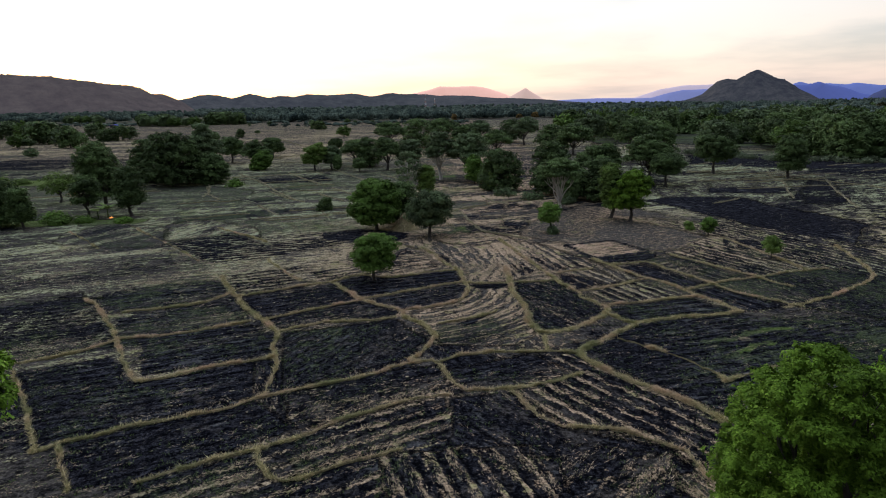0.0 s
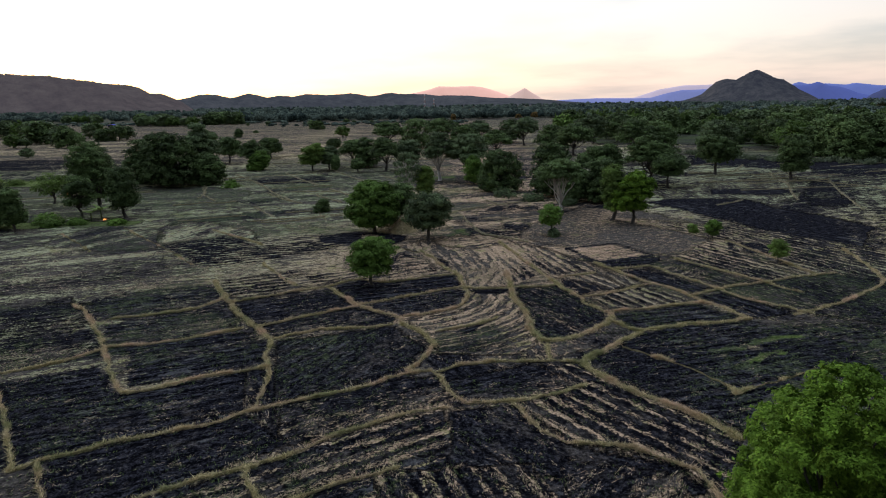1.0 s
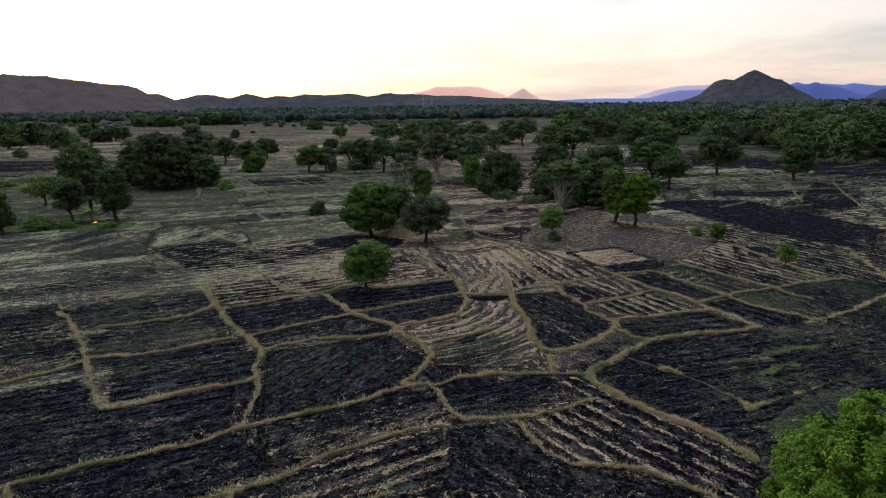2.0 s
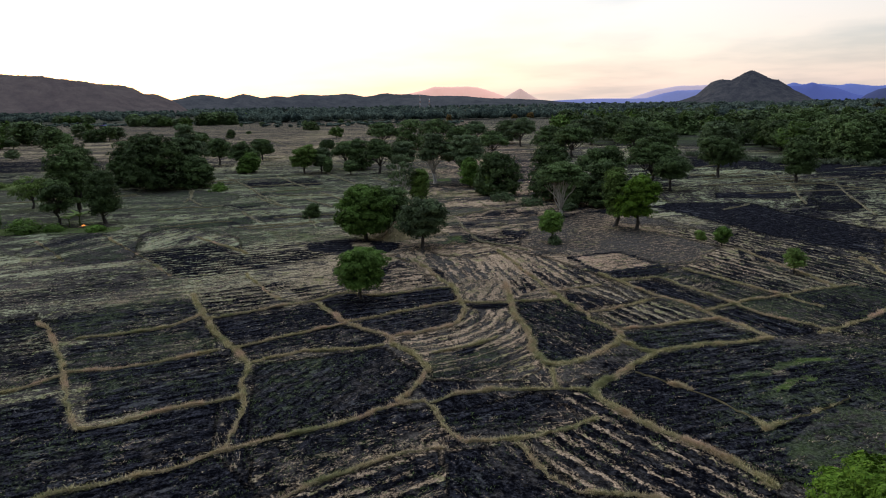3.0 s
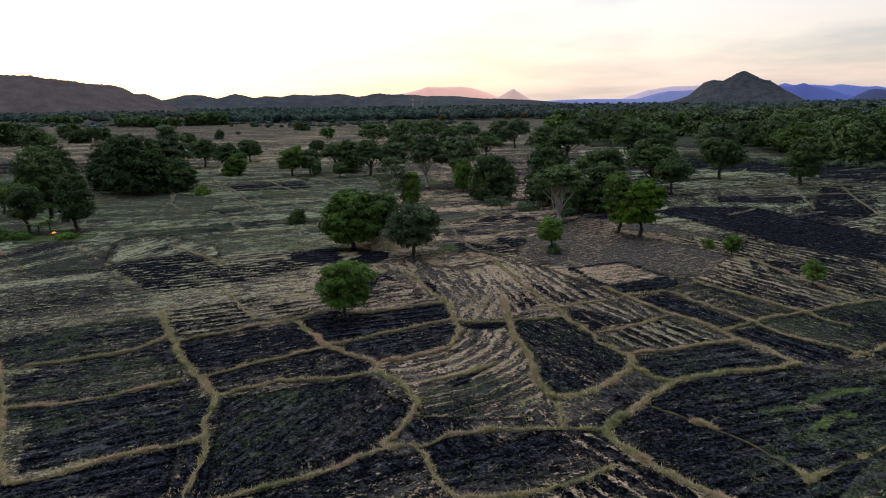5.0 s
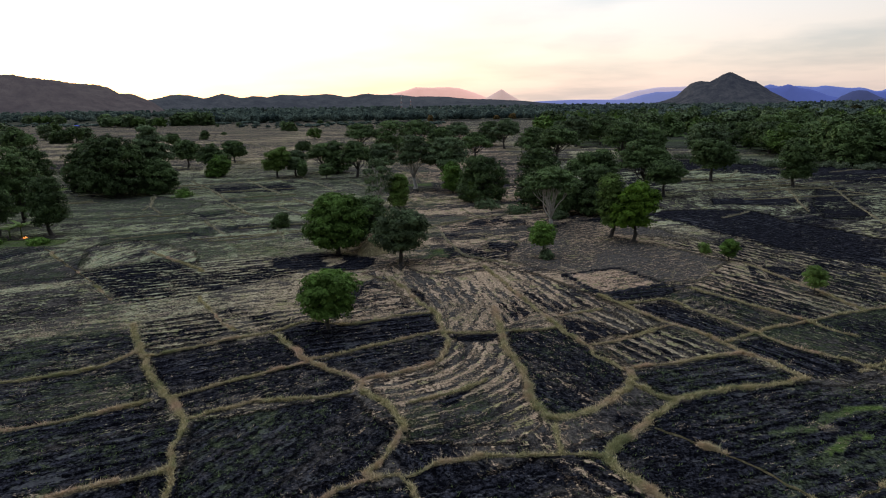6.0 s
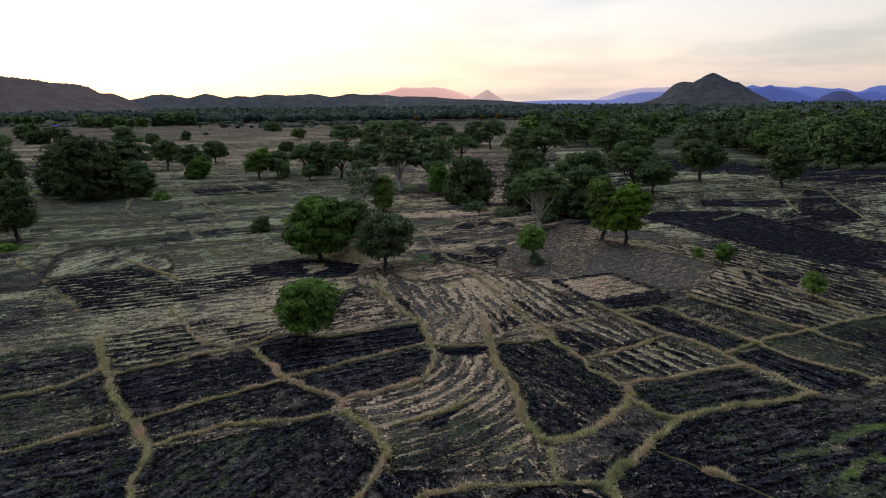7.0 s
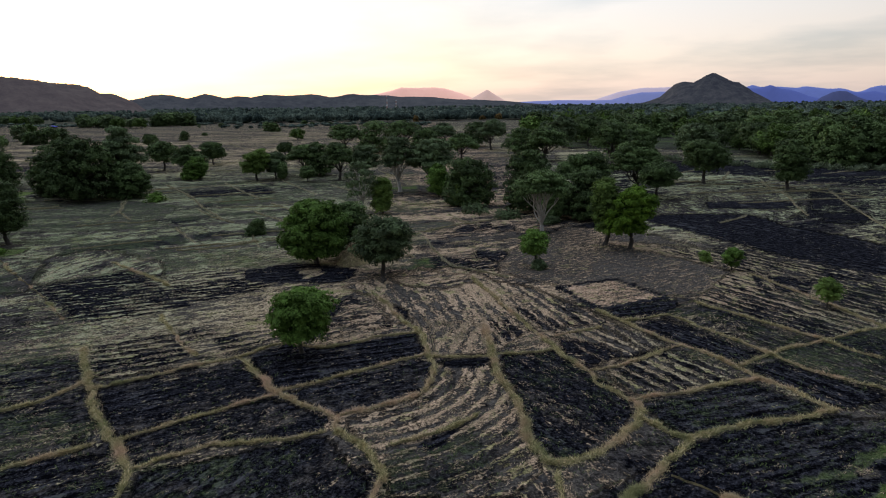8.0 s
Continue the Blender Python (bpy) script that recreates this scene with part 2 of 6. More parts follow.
def distance_material(name, color, air_glow):
    """The farthest ridges, a backdrop: lit air in front put into colour and emission."""
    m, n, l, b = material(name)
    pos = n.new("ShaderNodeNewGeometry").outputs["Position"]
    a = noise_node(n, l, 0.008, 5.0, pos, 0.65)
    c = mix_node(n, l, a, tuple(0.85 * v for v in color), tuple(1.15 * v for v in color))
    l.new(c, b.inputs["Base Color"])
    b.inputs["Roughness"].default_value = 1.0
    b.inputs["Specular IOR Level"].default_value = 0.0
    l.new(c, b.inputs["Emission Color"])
    b.inputs["Emission Strength"].default_value = air_glow
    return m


FIELD = field_material()
BUND_EARTH = earth_material("bund_earth", (0.045, 0.038, 0.022), (0.46, 0.385, 0.205), 7.0)
DRY_GRASS = blade_material("dry_grass", (0.22, 0.18, 0.085), (0.80, 0.68, 0.37), (0.14, 0.165, 0.05), 0.25, (0.29, 0.31, 0.135))
PALE_GRASS = blade_material("pale_dry_grass", (0.22, 0.20, 0.12), (0.58, 0.51, 0.345), (0.14, 0.15, 0.07), 0.2)
STRAW = blade_material("loose_straw", (0.17, 0.13, 0.085), (0.70, 0.53, 0.36), (0.30, 0.29, 0.14), 0.2)
WEED = blade_material("green_weeds", (0.05, 0.08, 0.025), (0.13, 0.17, 0.06))
FRESH = blade_material("fresh_leaves", (0.100, 0.215, 0.012), (0.275, 0.470, 0.036), leafy=True)
GREEN = blade_material("green_leaves", (0.070, 0.155, 0.020), (0.205, 0.340, 0.068), leafy=True)
DARK = blade_material("dark_leaves", (0.036, 0.064, 0.025), (0.205, 0.290, 0.115), leafy=True)
OLIVE = blade_material("olive_leaves", (0.080, 0.122, 0.060), (0.250, 0.315, 0.170), leafy=True)
WOOD_GREEN = blade_material("wood_leaves", (0.060, 0.112, 0.022), (0.165, 0.262, 0.062), leafy=True)
SPROUT = blade_material("light_leaves", (0.12, 0.20, 0.036), (0.24, 0.345, 0.085), leafy=True)
BROAD_LEAF = blade_material("broad_light_leaves", (0.16, 0.24, 0.06), (0.27, 0.36, 0.12))
RUST = blade_material("rust_leaves", (0.085, 0.072, 0.024), (0.155, 0.125, 0.042), leafy=True)
BARK = bark_material("grey_brown_bark", (0.028, 0.023, 0.018), (0.088, 0.074, 0.060))
PALE_BARK = bark_material("pale_bark", (0.26, 0.235, 0.20), (0.58, 0.535, 0.47))
# last triple of each: haze over the hill, added as a faint emission
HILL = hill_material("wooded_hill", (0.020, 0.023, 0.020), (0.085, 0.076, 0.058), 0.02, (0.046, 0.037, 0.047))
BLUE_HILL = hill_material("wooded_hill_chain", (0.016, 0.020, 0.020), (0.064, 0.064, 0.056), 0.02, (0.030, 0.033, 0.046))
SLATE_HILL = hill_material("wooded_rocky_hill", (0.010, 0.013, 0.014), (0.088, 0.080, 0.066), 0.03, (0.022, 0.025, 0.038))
# ridge colours as haze and last sun tint them; the tints also emit
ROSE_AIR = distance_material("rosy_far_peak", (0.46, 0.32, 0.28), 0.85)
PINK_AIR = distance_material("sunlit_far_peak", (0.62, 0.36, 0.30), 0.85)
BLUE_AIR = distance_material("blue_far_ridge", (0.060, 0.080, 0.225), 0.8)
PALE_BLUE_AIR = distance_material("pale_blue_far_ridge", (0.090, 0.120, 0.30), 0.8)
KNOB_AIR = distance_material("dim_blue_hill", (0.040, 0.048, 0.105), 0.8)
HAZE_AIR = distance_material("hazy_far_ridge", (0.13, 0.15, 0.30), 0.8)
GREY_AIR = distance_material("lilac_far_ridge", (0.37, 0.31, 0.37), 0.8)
BLUE_PAINT = paint_material("blue_sheeting", (0.02, 0.05, 0.45), 1.0)
WHITE_PAINT = paint_material("white_plaster", (0.8, 0.79, 0.76), 0.8)
DARK_PAINT = paint_material("dark_timber", (0.06, 0.05, 0.04), 0.8)
RED_PAINT = paint_material("red_steel", (0.60, 0.28, 0.22), 0.6, 0.2)
PALE_STEEL = paint_material("white_steel", (0.75, 0.74, 0.72), 0.5, 0.2)
flame_mat = bpy.data.materials.new("flame")
flame_mat.use_nodes = True
flame_b = flame_mat.node_tree.nodes["Principled BSDF"]
flame_b.inputs["Base Color"].default_value = (1.0, 0.4, 0.1, 1)
flame_b.inputs["Emission Color"].default_value = (1.0, 0.32, 0.06, 1)
flame_b.inputs["Emission Strength"].default_value = 1.6


# ---- building helpers ----
rng = np.random.default_rng(7)


def mesh_from(name, verts, faces, mat, smooth=False):
    """A mesh from arrays: verts (n, 3) and faces (m, k), all with k corners."""
    verts, faces = np.asarray(verts, np.float32), np.asarray(faces, np.int32)
    me = bpy.data.meshes.new(name)
    count, k = faces.shape
    me.vertices.add(len(verts))
    me.vertices.foreach_set("co", verts.ravel())
    me.loops.add(count * k)
    me.loops.foreach_set("vertex_index", faces.ravel())
    me.polygons.add(count)
    me.polygons.foreach_set("loop_start", np.arange(0, count * k, k, dtype=np.int32))
    me.polygons.foreach_set("use_smooth", np.full(count, smooth))
    me.materials.append(mat)
    me.update(calc_edges=True)
    return me


def part(name, me, parent, label="", kind=""):
    ob = new(name, me)
    ob.parent = parent
    return tagged(ob, label, kind=kind)


def thing(name, x, y, z, label, category, group=""):
    ob = new(name)
    ob.empty_display_size = 0.3
    ob.location = (x, y, z)
    return tagged(ob, label, category, group)


def lattice(ix, iy, seed):
    h = np.sin(ix * 127.1 + iy * 311.7 + seed * 74.7) * 43758.5453
    return h - np.floor(h)


def value_noise(x, y, seed=0):
    """Smooth noise from 0 to 1 with a cell of 1."""
    ix, iy = np.floor(x), np.floor(y)
    fx, fy = x - ix, y - iy
    fx, fy = fx * fx * (3 - 2 * fx), fy * fy * (3 - 2 * fy)
    a, b = lattice(ix, iy, seed), lattice(ix + 1, iy, seed)
    c, d = lattice(ix, iy + 1, seed), lattice(ix + 1, iy + 1, seed)
    return (a * (1 - fx) + b * fx) * (1 - fy) + (c * (1 - fx) + d * fx) * fy


def fractal(x, y, seed=0, octaves=4):
    total, amount, norm = 0.0, 1.0, 0.0
    for k in range(octaves):
        total = total + amount * value_noise(x * 2**k, y * 2**k, seed + k)
        norm, amount = norm + amount, amount * 0.5
    return total / norm


def land(x, y):
    """The lie of the land: level fields that fall away gently far off, more so to the right."""
    t = np.clip((np.hypot(x, y) - 250) / 650, 0, 1)
    t = t * t * (3 - 2 * t) * np.clip(y / 200, 0, 1)
    return -t * np.maximum(0.0, 0.0040 * y + 0.0036 * x)


def inside(x, y, corners):
    """Which of the places lie inside the outline."""
    hit = np.zeros(x.shape, bool)
    for (x0, y0), (x1, y1) in zip(corners, corners[1:] + corners[:1]):
        cross = (y0 > y) != (y1 > y)
        hit ^= cross & (x < (x1 - x0) * (y - y0) / ((y1 - y0) or 1e-9) + x0)
    return hit


# ---- the ground: one sheet of paddy fields to the horizon ----
# outlines of the plots: burn, straw, green, direction of the rows in degrees, corners
PLOTS = []


def plot(burn, straw, green, rows, *corners, ridge=0.0, centre=None):
    """ridge: how plainly the rows stand out; centre: rows that bend round a place."""
    PLOTS.append((burn, straw, green, rows, list(corners), ridge, centre))

plot(0.70, 0.05, 0.62, 0, (150, 228), (185, 228), (260, 190), (700, 480), (560, 900), (180, 900), (100, 480), (84, 330), (124, 322), (150, 282))
plot(0.55, 0.47, 0.18, 25, (-60, 95), (-20, 118), (12, 112), (2, 88), (-16, 82), (-48, 78))
plot(0.80, 0.34, 0.18, 29, (-22, 34), (2, 34), (0, 48.4), (-5.2, 46.6), (-11, 42.4), (-21, 36.6), ridge=0.5)
plot(0.80, 0.32, 0.18, 30, (-12, 43), (-2.4, 48.5), (1.3, 50), (-0.7, 54.8), (-5.8, 53.8), (-14.5, 49.5))
plot(1.00, 0.02, 0.10, 15, (-15.2, 83.9), (-11.7, 86.3), (-8.0, 85.1), (-5.2, 85.9), (1.7, 88.0), (2.4, 83.0), (-4.6, 78.9), (-10.5, 75.5))
plot(0.85, 0.10, 0.13, 20, (-10.2, 74.9), (-4.5, 78.1), (2.7, 81.3), (2.9, 78.6), (1.9, 74.6), (-4.9, 71.0))
plot(0.85, 0.24, 0.26, -60, (9.9, 80.9), (15.8, 82.0), (19.5, 71.9), (18.7, 68.6), (15.6, 64.7), (11.7, 62.9), (10.2, 64.5), (10.1, 68.9))
plot(0.85, 0.16, 0.14, 27, (-27.2, 77.3), (-20.3, 80.8), (-15.7, 82.6), (-10.9, 74.9), (-17.3, 71.6), (-21.6, 68.8))
plot(0.85, 0.14, 0.22, 27, (-21, 68), (-17.3, 71), (-10.9, 74.5), (-5.5, 70.5), (-6.2, 68), (-13.5, 67), (-18.6, 64.6))
plot(0.40, 0.60, 0.16, 72, (3.6, 89.6), (9.1, 89.9), (8.8, 82.0), (3.3, 82.1), ridge=0.35)
plot(0.75, 0.40, 0.20, -62, (18.0, 84.8), (28.0, 82.3), (18.2, 77.5), ridge=0.6)
plot(0.85, 0.26, 0.13, -68, (31.0, 90.0), (35.6, 78.9), (31.7, 77.1), (26.8, 88.6), ridge=0.4)
plot(0.80, 0.20, 0.34, 15, (36, 66), (44, 69), (58, 62), (62, 46), (40, 40))
plot(0.93, 0.09, 0.26, 15, (21.3, 64.6), (34.4, 67.2), (40, 64.8), (40, 52), (24, 43), (15.6, 53.5), (14.2, 58.5))
plot(0.85, 0.14, 0.30, 12, (19.6, 70.4), (31.2, 73.2), (34.6, 68.4), (21.6, 65.4))
plot(0.70, 0.44, 0.20, -65, (18.9, 77.9), (28.0, 81.1), (31.3, 74.3), (20.1, 71.7), ridge=0.9)
plot(0.85, 0.28, 0.10, 16, (-50.3, 109.0), (-43.2, 114.0), (-33.6, 117.0), (-22.9, 118.0), (-19.0, 112.0), (-18.5, 106.8), (-26.6, 99.5), (-40.9, 96.9), ridge=0.9)
plot(0.45, 0.40, 0.40, 18, (-47.2, 96.6), (-39.5, 95.4), (-26.4, 98.8), (-16.6, 101.7), (-15.0, 93.3), (-24.9, 89.1), (-31.7, 85.9), (-39.4, 83.9), ridge=0.4)
plot(0.80, 0.36, 0.14, 20, (-30.0, 82.3), (-31.1, 85.2), (-23.1, 88.9), (-14.6, 91.8), (-13.2, 87.9), (-20.4, 82.7), (-27.7, 79.6), ridge=0.8)
plot(1.00, 0.08, 0.10, 10, (-23.8, 116.0), (-16.9, 120.2), (-5.9, 115.5), (-8.6, 108.4), (-21.5, 109.8))
plot(0.98, 0.05, 0.10, -60, (50.4, 146.9), (59.8, 154.3), (74.3, 149.5), (75.3, 136.4), (78.0, 131.5), (81.5, 118.9), (82.3, 115.8), (68.1, 98.0), (67.1, 100.1), (62.9, 107.2), (61.2, 114.7), (58.2, 123.7), (55.3, 133.0))
plot(1.00, 0.04, 0.12, 0, (120, 236), (185, 226), (170, 188), (125.6, 203.6))
plot(0.65, 0.40, 0.11, -70, (69.5, 173.3), (95.0, 179.0), (84.2, 144.6), (61.1, 154.5))
plot(0.95, 0.08, 0.10, 22, (-42.8, 54.2), (-34.2, 58.4), (-29.3, 52.4), (-19.0, 56.3), (-16.9, 49.1), (-24.9, 45.0), (-31.1, 41.1))
plot(0.80, 0.14, 0.24, 60, (-18.1, 63.8), (-5.8, 67.7), (-2.0, 61.4), (-3.6, 56.7), (-14.6, 50.1))
plot(0.92, 0.13, 0.18, 22, (-33.7, 63.0), (-22.7, 66.7), (-19.0, 63.9), (-17.5, 57.9), (-28.9, 53.6))
plot(0.75, 0.30, 0.23, 22, (-47.1, 77.4), (-32.1, 84.2), (-23.9, 70.6), (-36.7, 64.0))
plot(0.75, 0.38, 0.20, 20, (-60, 80), (-47.1, 77.4), (-36.7, 64.0), (-46, 58), (-62, 66))
plot(0.85, 0.14, 0.13, -50, (0.5, 47.9), (5.8, 49.0), (9.2, 42.7), (15.7, 39.9), (17.1, 36.4), (0.4, 40.4))
plot(0.95, 0.08, 0.10, 28, (-29.0, 41.8), (-16.2, 48.2), (-12.0, 43.3), (-21.2, 36.9), (-25.4, 35.8))
plot(0.80, 0.34, 0.20, -55, (9, 57), (13.3, 57), (22.9, 43.7), (18, 36), (15.8, 40.5), (9.2, 43.2), (6, 49.5), (12, 52), ridge=0.7)
plot(0.85, 0.30, 0.14, 110, (-5, 39.5), (6, 40.5), (8, 30), (-3, 30), ridge=0.6)
plot(0.80, 0.28, 0.14, 40, (8, 41), (16, 39), (14, 30), (8, 30))
plot(0.62, 0.30, 0.38, 18, (-135, 126), (-100, 122), (-62, 122), (-54, 104), (-48, 84), (-62, 66), (-100, 84))
plot(0.55, 0.26, 0.60, 2, (-140, 196.1), (-72.6, 190.6), (-55, 178), (-52, 152), (-59.9, 150), (-140, 158.5))
plot(0.18, 0.45, 0.14, 30, (14.3, 111.6), (18.0, 123.4), (32.7, 142.7), (47.0, 134.0), (52.5, 110.4), (48.5, 100.7), (34.1, 97.9), (30.0, 105.9), (21.6, 103.4), ridge=-0.05)
plot(0.50, 0.57, 0.20, 38, (3.4, 79.8), (8.7, 79.9), (10.0, 70.8), (9.9, 62.0), (7.0, 59.1), (-0.5, 59.7), (-1.0, 63.0), (-4.5, 69.8), (1.6, 73.1), ridge=0.55, centre=(-5.0, 80.0))
plot(0.65, 0.46, 0.40, 110, (-0.2, 65.6), (2.7, 65.0), (4.8, 67.6), (6.0, 68.0), (6.4, 64.0), (7.6, 61.0), (8.9, 58.9), (-1.6, 59.8), (-1.0, 64.2), ridge=0.2)
plot(1.00, -0.10, 0.10, 20, (0.9, 66.1), (2.3, 65.2), (3.4, 65.7), (4.6, 67.8))
plot(1.00, 0.10, 0.10, 10, (3.9, 81.0), (8.9, 80.9), (8.3, 78.8), (4.0, 78.6))
plot(0.55, 0.48, 0.05, 25, (-17.5, 88.3), (-4.9, 100.5), (11.8, 111.9), (10.1, 92.6), (2.4, 89.7), (-12.4, 87.0), ridge=0.7)
plot(0.50, 0.52, 0.11, -62, (10.8, 103.6), (23.1, 93.2), (28.0, 83.8), (17.8, 77.8), (15.4, 86.7), ridge=0.8)
plot(0.70, 0.36, 0.20, -64, (36, 130), (60, 116), (76, 90), (62, 68), (44, 82), (36, 95), (48, 108), ridge=0.6)
plot(0.85, 0.20, 0.32, -62, (36, 79), (44, 82.5), (56, 85.6), (70, 70), (56, 60), (42, 70))
plot(0.80, 0.28, 0.10, 0, (-210, 300), (-112, 288), (-108, 250), (-205, 252))
plot(0.20, 0.25, 0.85, 0, (-175, 214), (-108, 212), (-106, 196), (-165, 198))
plot(0.30, 0.20, 0.80, 0, (-120, 136), (-66, 136), (-66, 130), (-116, 127))
plot(0.10, 0.50, 0.35, 0, (80, 276), (114, 272), (122, 318), (84, 322))
plot(0.10, 0.55, 0.50, 0, (118, 240), (140, 236), (152, 276), (126, 284))
plot(0.35, 0.62, 0.20, 20, (-38, 91), (-22, 99), (-16, 95), (-33, 86))
plot(0.40, 0.60, 0.25, 14, (-46, 70), (-40, 72), (-33, 68), (-38, 65))

# the open plots beyond the bunds
plot(0.60, 0.36, 0.42, 60, (-76.9, 122.6), (-72.7, 130.3), (-58.8, 127.4), (-51.1, 108.9), (-60.5, 107.0), (-74.1, 111.9))
plot(0.55, 0.42, 0.32, 70, (-59.5, 129.1), (-52.4, 134.0), (-38.3, 123.0), (-34.3, 113.5), (-42.1, 118.6), (-47.8, 114.7), (-51.4, 111.7))
plot(0.58, 0.39, 0.24, 20, (-112.0, 118.0), (-61.1, 104.9), (-50.1, 108.8), (-41.6, 100.1), (-38.5, 94.6), (-44.4, 88.3), (-88.0, 71.0))
plot(0.95, 0.27, 0.05, 16, (-51.0, 110.8), (-47.4, 113.8), (-41.6, 117.6), (-33.1, 109.3), (-24.4, 113.5), (-20.2, 107.5), (-24.6, 102.1), (-30.2, 97.3), (-35.8, 95.0), (-39.1, 96.2), (-41.9, 100.7), ridge=0.6)
plot(0.42, 0.52, 0.22, 18, (-85.0, 66.0), (-40.8, 85.7), (-34.1, 90.7), (-23.1, 95.9), (-15.5, 101.4), (-16.2, 106.1), (-24.4, 101.4), (-35.5, 94.4), (-44.4, 88.3), (-88.0, 71.0))
plot(0.82, 0.37, 0.12, 20, (-32.7, 87.1), (-28.0, 90.3), (-21.9, 92.6), (-18.5, 86.6), (-21.9, 82.2), (-27.0, 79.3), ridge=0.5)
plot(0.85, 0.22, 0.34, 20, (-47.1, 79.6), (-39.9, 83.8), (-32.2, 85.6), (-29.1, 78.5), (-36.7, 73.4), (-40.7, 71.9))
plot(0.80, 0.36, 0.20, 18, (-66.0, 70.5), (-49.0, 78.7), (-42.6, 72.0), (-38.3, 65.8), (-57.0, 57.0))
plot(0.75, 0.30, 0.40, 20, (-39.8, 70.0), (-34.1, 71.9), (-27.2, 76.0), (-24.1, 71.0), (-26.1, 67.3), (-31.0, 65.4), (-38.0, 65.8))
plot(0.90, 0.26, 0.05, -30, (-1.7, 102.4), (1.0, 101.1), (5.2, 92.9), (2.1, 91.2), (-1.0, 95.8))
plot(0.80, 0.30, 0.08, 20, (-11.1, 94.1), (-6.6, 102.1), (-2.9, 97.1), (-3.2, 91.5), (-6.8, 91.5), (-10.5, 89.1))
plot(0.30, 0.24, 0.56, 5, (-1.0, 148.3), (11.7, 150.7), (11.4, 143.4), (-0.3, 140.5))
plot(0.75, 0.22, 0.28, 10, (2.0, 129.2), (13.6, 131.5), (10.4, 118.5), (5.1, 123.0))
plot(0.95, 0.10, 0.05, 20, (13.1, 95.0), (16.9, 95.6), (16.8, 90.7), (13.6, 90.3))
plot(0.10, 0.75, 0.30, 5, (72.3, 311.9), (95.9, 313.8), (81.0, 261.3), (60.3, 251.0))
# the plots towards the woods
plot(0.95, 0.12, 0.08, -62, (33.0, 76.3), (36.1, 77.6), (39.2, 73.3), (41.3, 69.9), (35.5, 67.7), (34.7, 69.8), (33.1, 73.8))
plot(0.92, 0.18, 0.08, -62, (25.5, 88.0), (29.6, 89.8), (32.7, 85.4), (36.2, 78.8), (32.7, 77.5), (29.4, 82.5))
plot(0.85, 0.24, 0.30, -62, (34.9, 92.7), (37.3, 94.0), (40.2, 86.7), (42.6, 81.7), (37.1, 79.4), (36.7, 84.1))
plot(0.80, 0.22, 0.40, -62, (43.8, 80.6), (47.2, 74.9), (44.6, 70.9), (41.7, 70.5), (38.7, 76.3), (37.4, 78.7))
plot(0.95, 0.16, 0.10, -62, (51.8, 105.0), (56.6, 102.9), (52.4, 96.2), (48.6, 97.8))
plot(1.00, 0.05, 0.08, 10, (23.3, 92.3), (28.6, 95.0), (34.4, 96.2), (33.1, 92.9), (26.4, 90.7))
plot(1.00, 0.02, 0.08, 0, (135.1, 227.8), (164.7, 218.9), (139.6, 187.5), (118.5, 196.0))
plot(0.95, 0.14, 0.10, 0, (111.3, 182.3), (117.1, 181.4), (90.1, 135.8), (84.4, 139.5), (92.8, 156.2))
plot(0.95, 0.12, 0.10, 0, (104.0, 258.8), (134.5, 260.1), (136.0, 239.4), (115.2, 207.8), (92.9, 228.0))
plot(0.55, 0.43, 0.16, 95, (57.3, 165.1), (80.1, 180.3), (100.9, 178.3), (89.3, 152.8), (79.6, 143.3), (71.4, 151.3), (56.1, 151.8), ridge=0.6)
plot(0.95, 0.12, 0.05, 0, (78.0, 164.1), (92.6, 164.8), (89.8, 155.8), (76.0, 157.6))
# streaks of green and a straw patch on the large dark plot
plot(0.70, 0.28, 0.66, 15, (26.7, 59.0), (30.4, 59.3), (32.7, 60.9), (35.5, 62.0), (38.2, 62.2), (38.2, 63.0), (35.3, 62.9), (32.2, 61.8), (30.2, 60.1), (26.7, 59.7))
plot(0.70, 0.34, 0.70, 15, (29.1, 56.0), (31.0, 57.0), (32.5, 57.9), (34.0, 58.1), (34.0, 59.0), (32.2, 58.8), (30.6, 57.9), (29.1, 56.9))
plot(0.40, 0.62, 0.20, 15, (31.2, 60.6), (32.7, 60.1), (31.8, 59.1), (30.5, 59.5))
plot(0.60, 0.26, 0.44, 15, (25.4, 47.8), (29.8, 51.6), (36, 54), (34, 44), (24.7, 45))
plot(0.60, 0.42, 0.05, 100, (64.5, 165.3), (79.4, 179.5), (73.6, 165.6), (65.8, 154.3), ridge=0.9)
plot(0.40, 0.56, 0.00, 100, (87.2, 180.3), (92.9, 179.4), (87.9, 168.6), (81.4, 169.6))
plot(0.95, 0.12, 0.05, 10, (73.1, 165.7), (86.9, 167.0), (93.3, 161.0), (88.7, 153.9), (70.3, 158.1))
plot(0.95, 0.10, 0.05, 10, (91.2, 150.6), (99.6, 146.7), (94.2, 139.8), (86.2, 143.4))
plot(0.50, 0.24, 0.45, 0, (113.6, 180.3), (124.1, 177.3), (128.0, 182.3), (117.8, 186.3))
plot(0.85, 0.26, 0.10, 5, (-62, 205), (-40, 210), (-34, 197), (-56, 192))
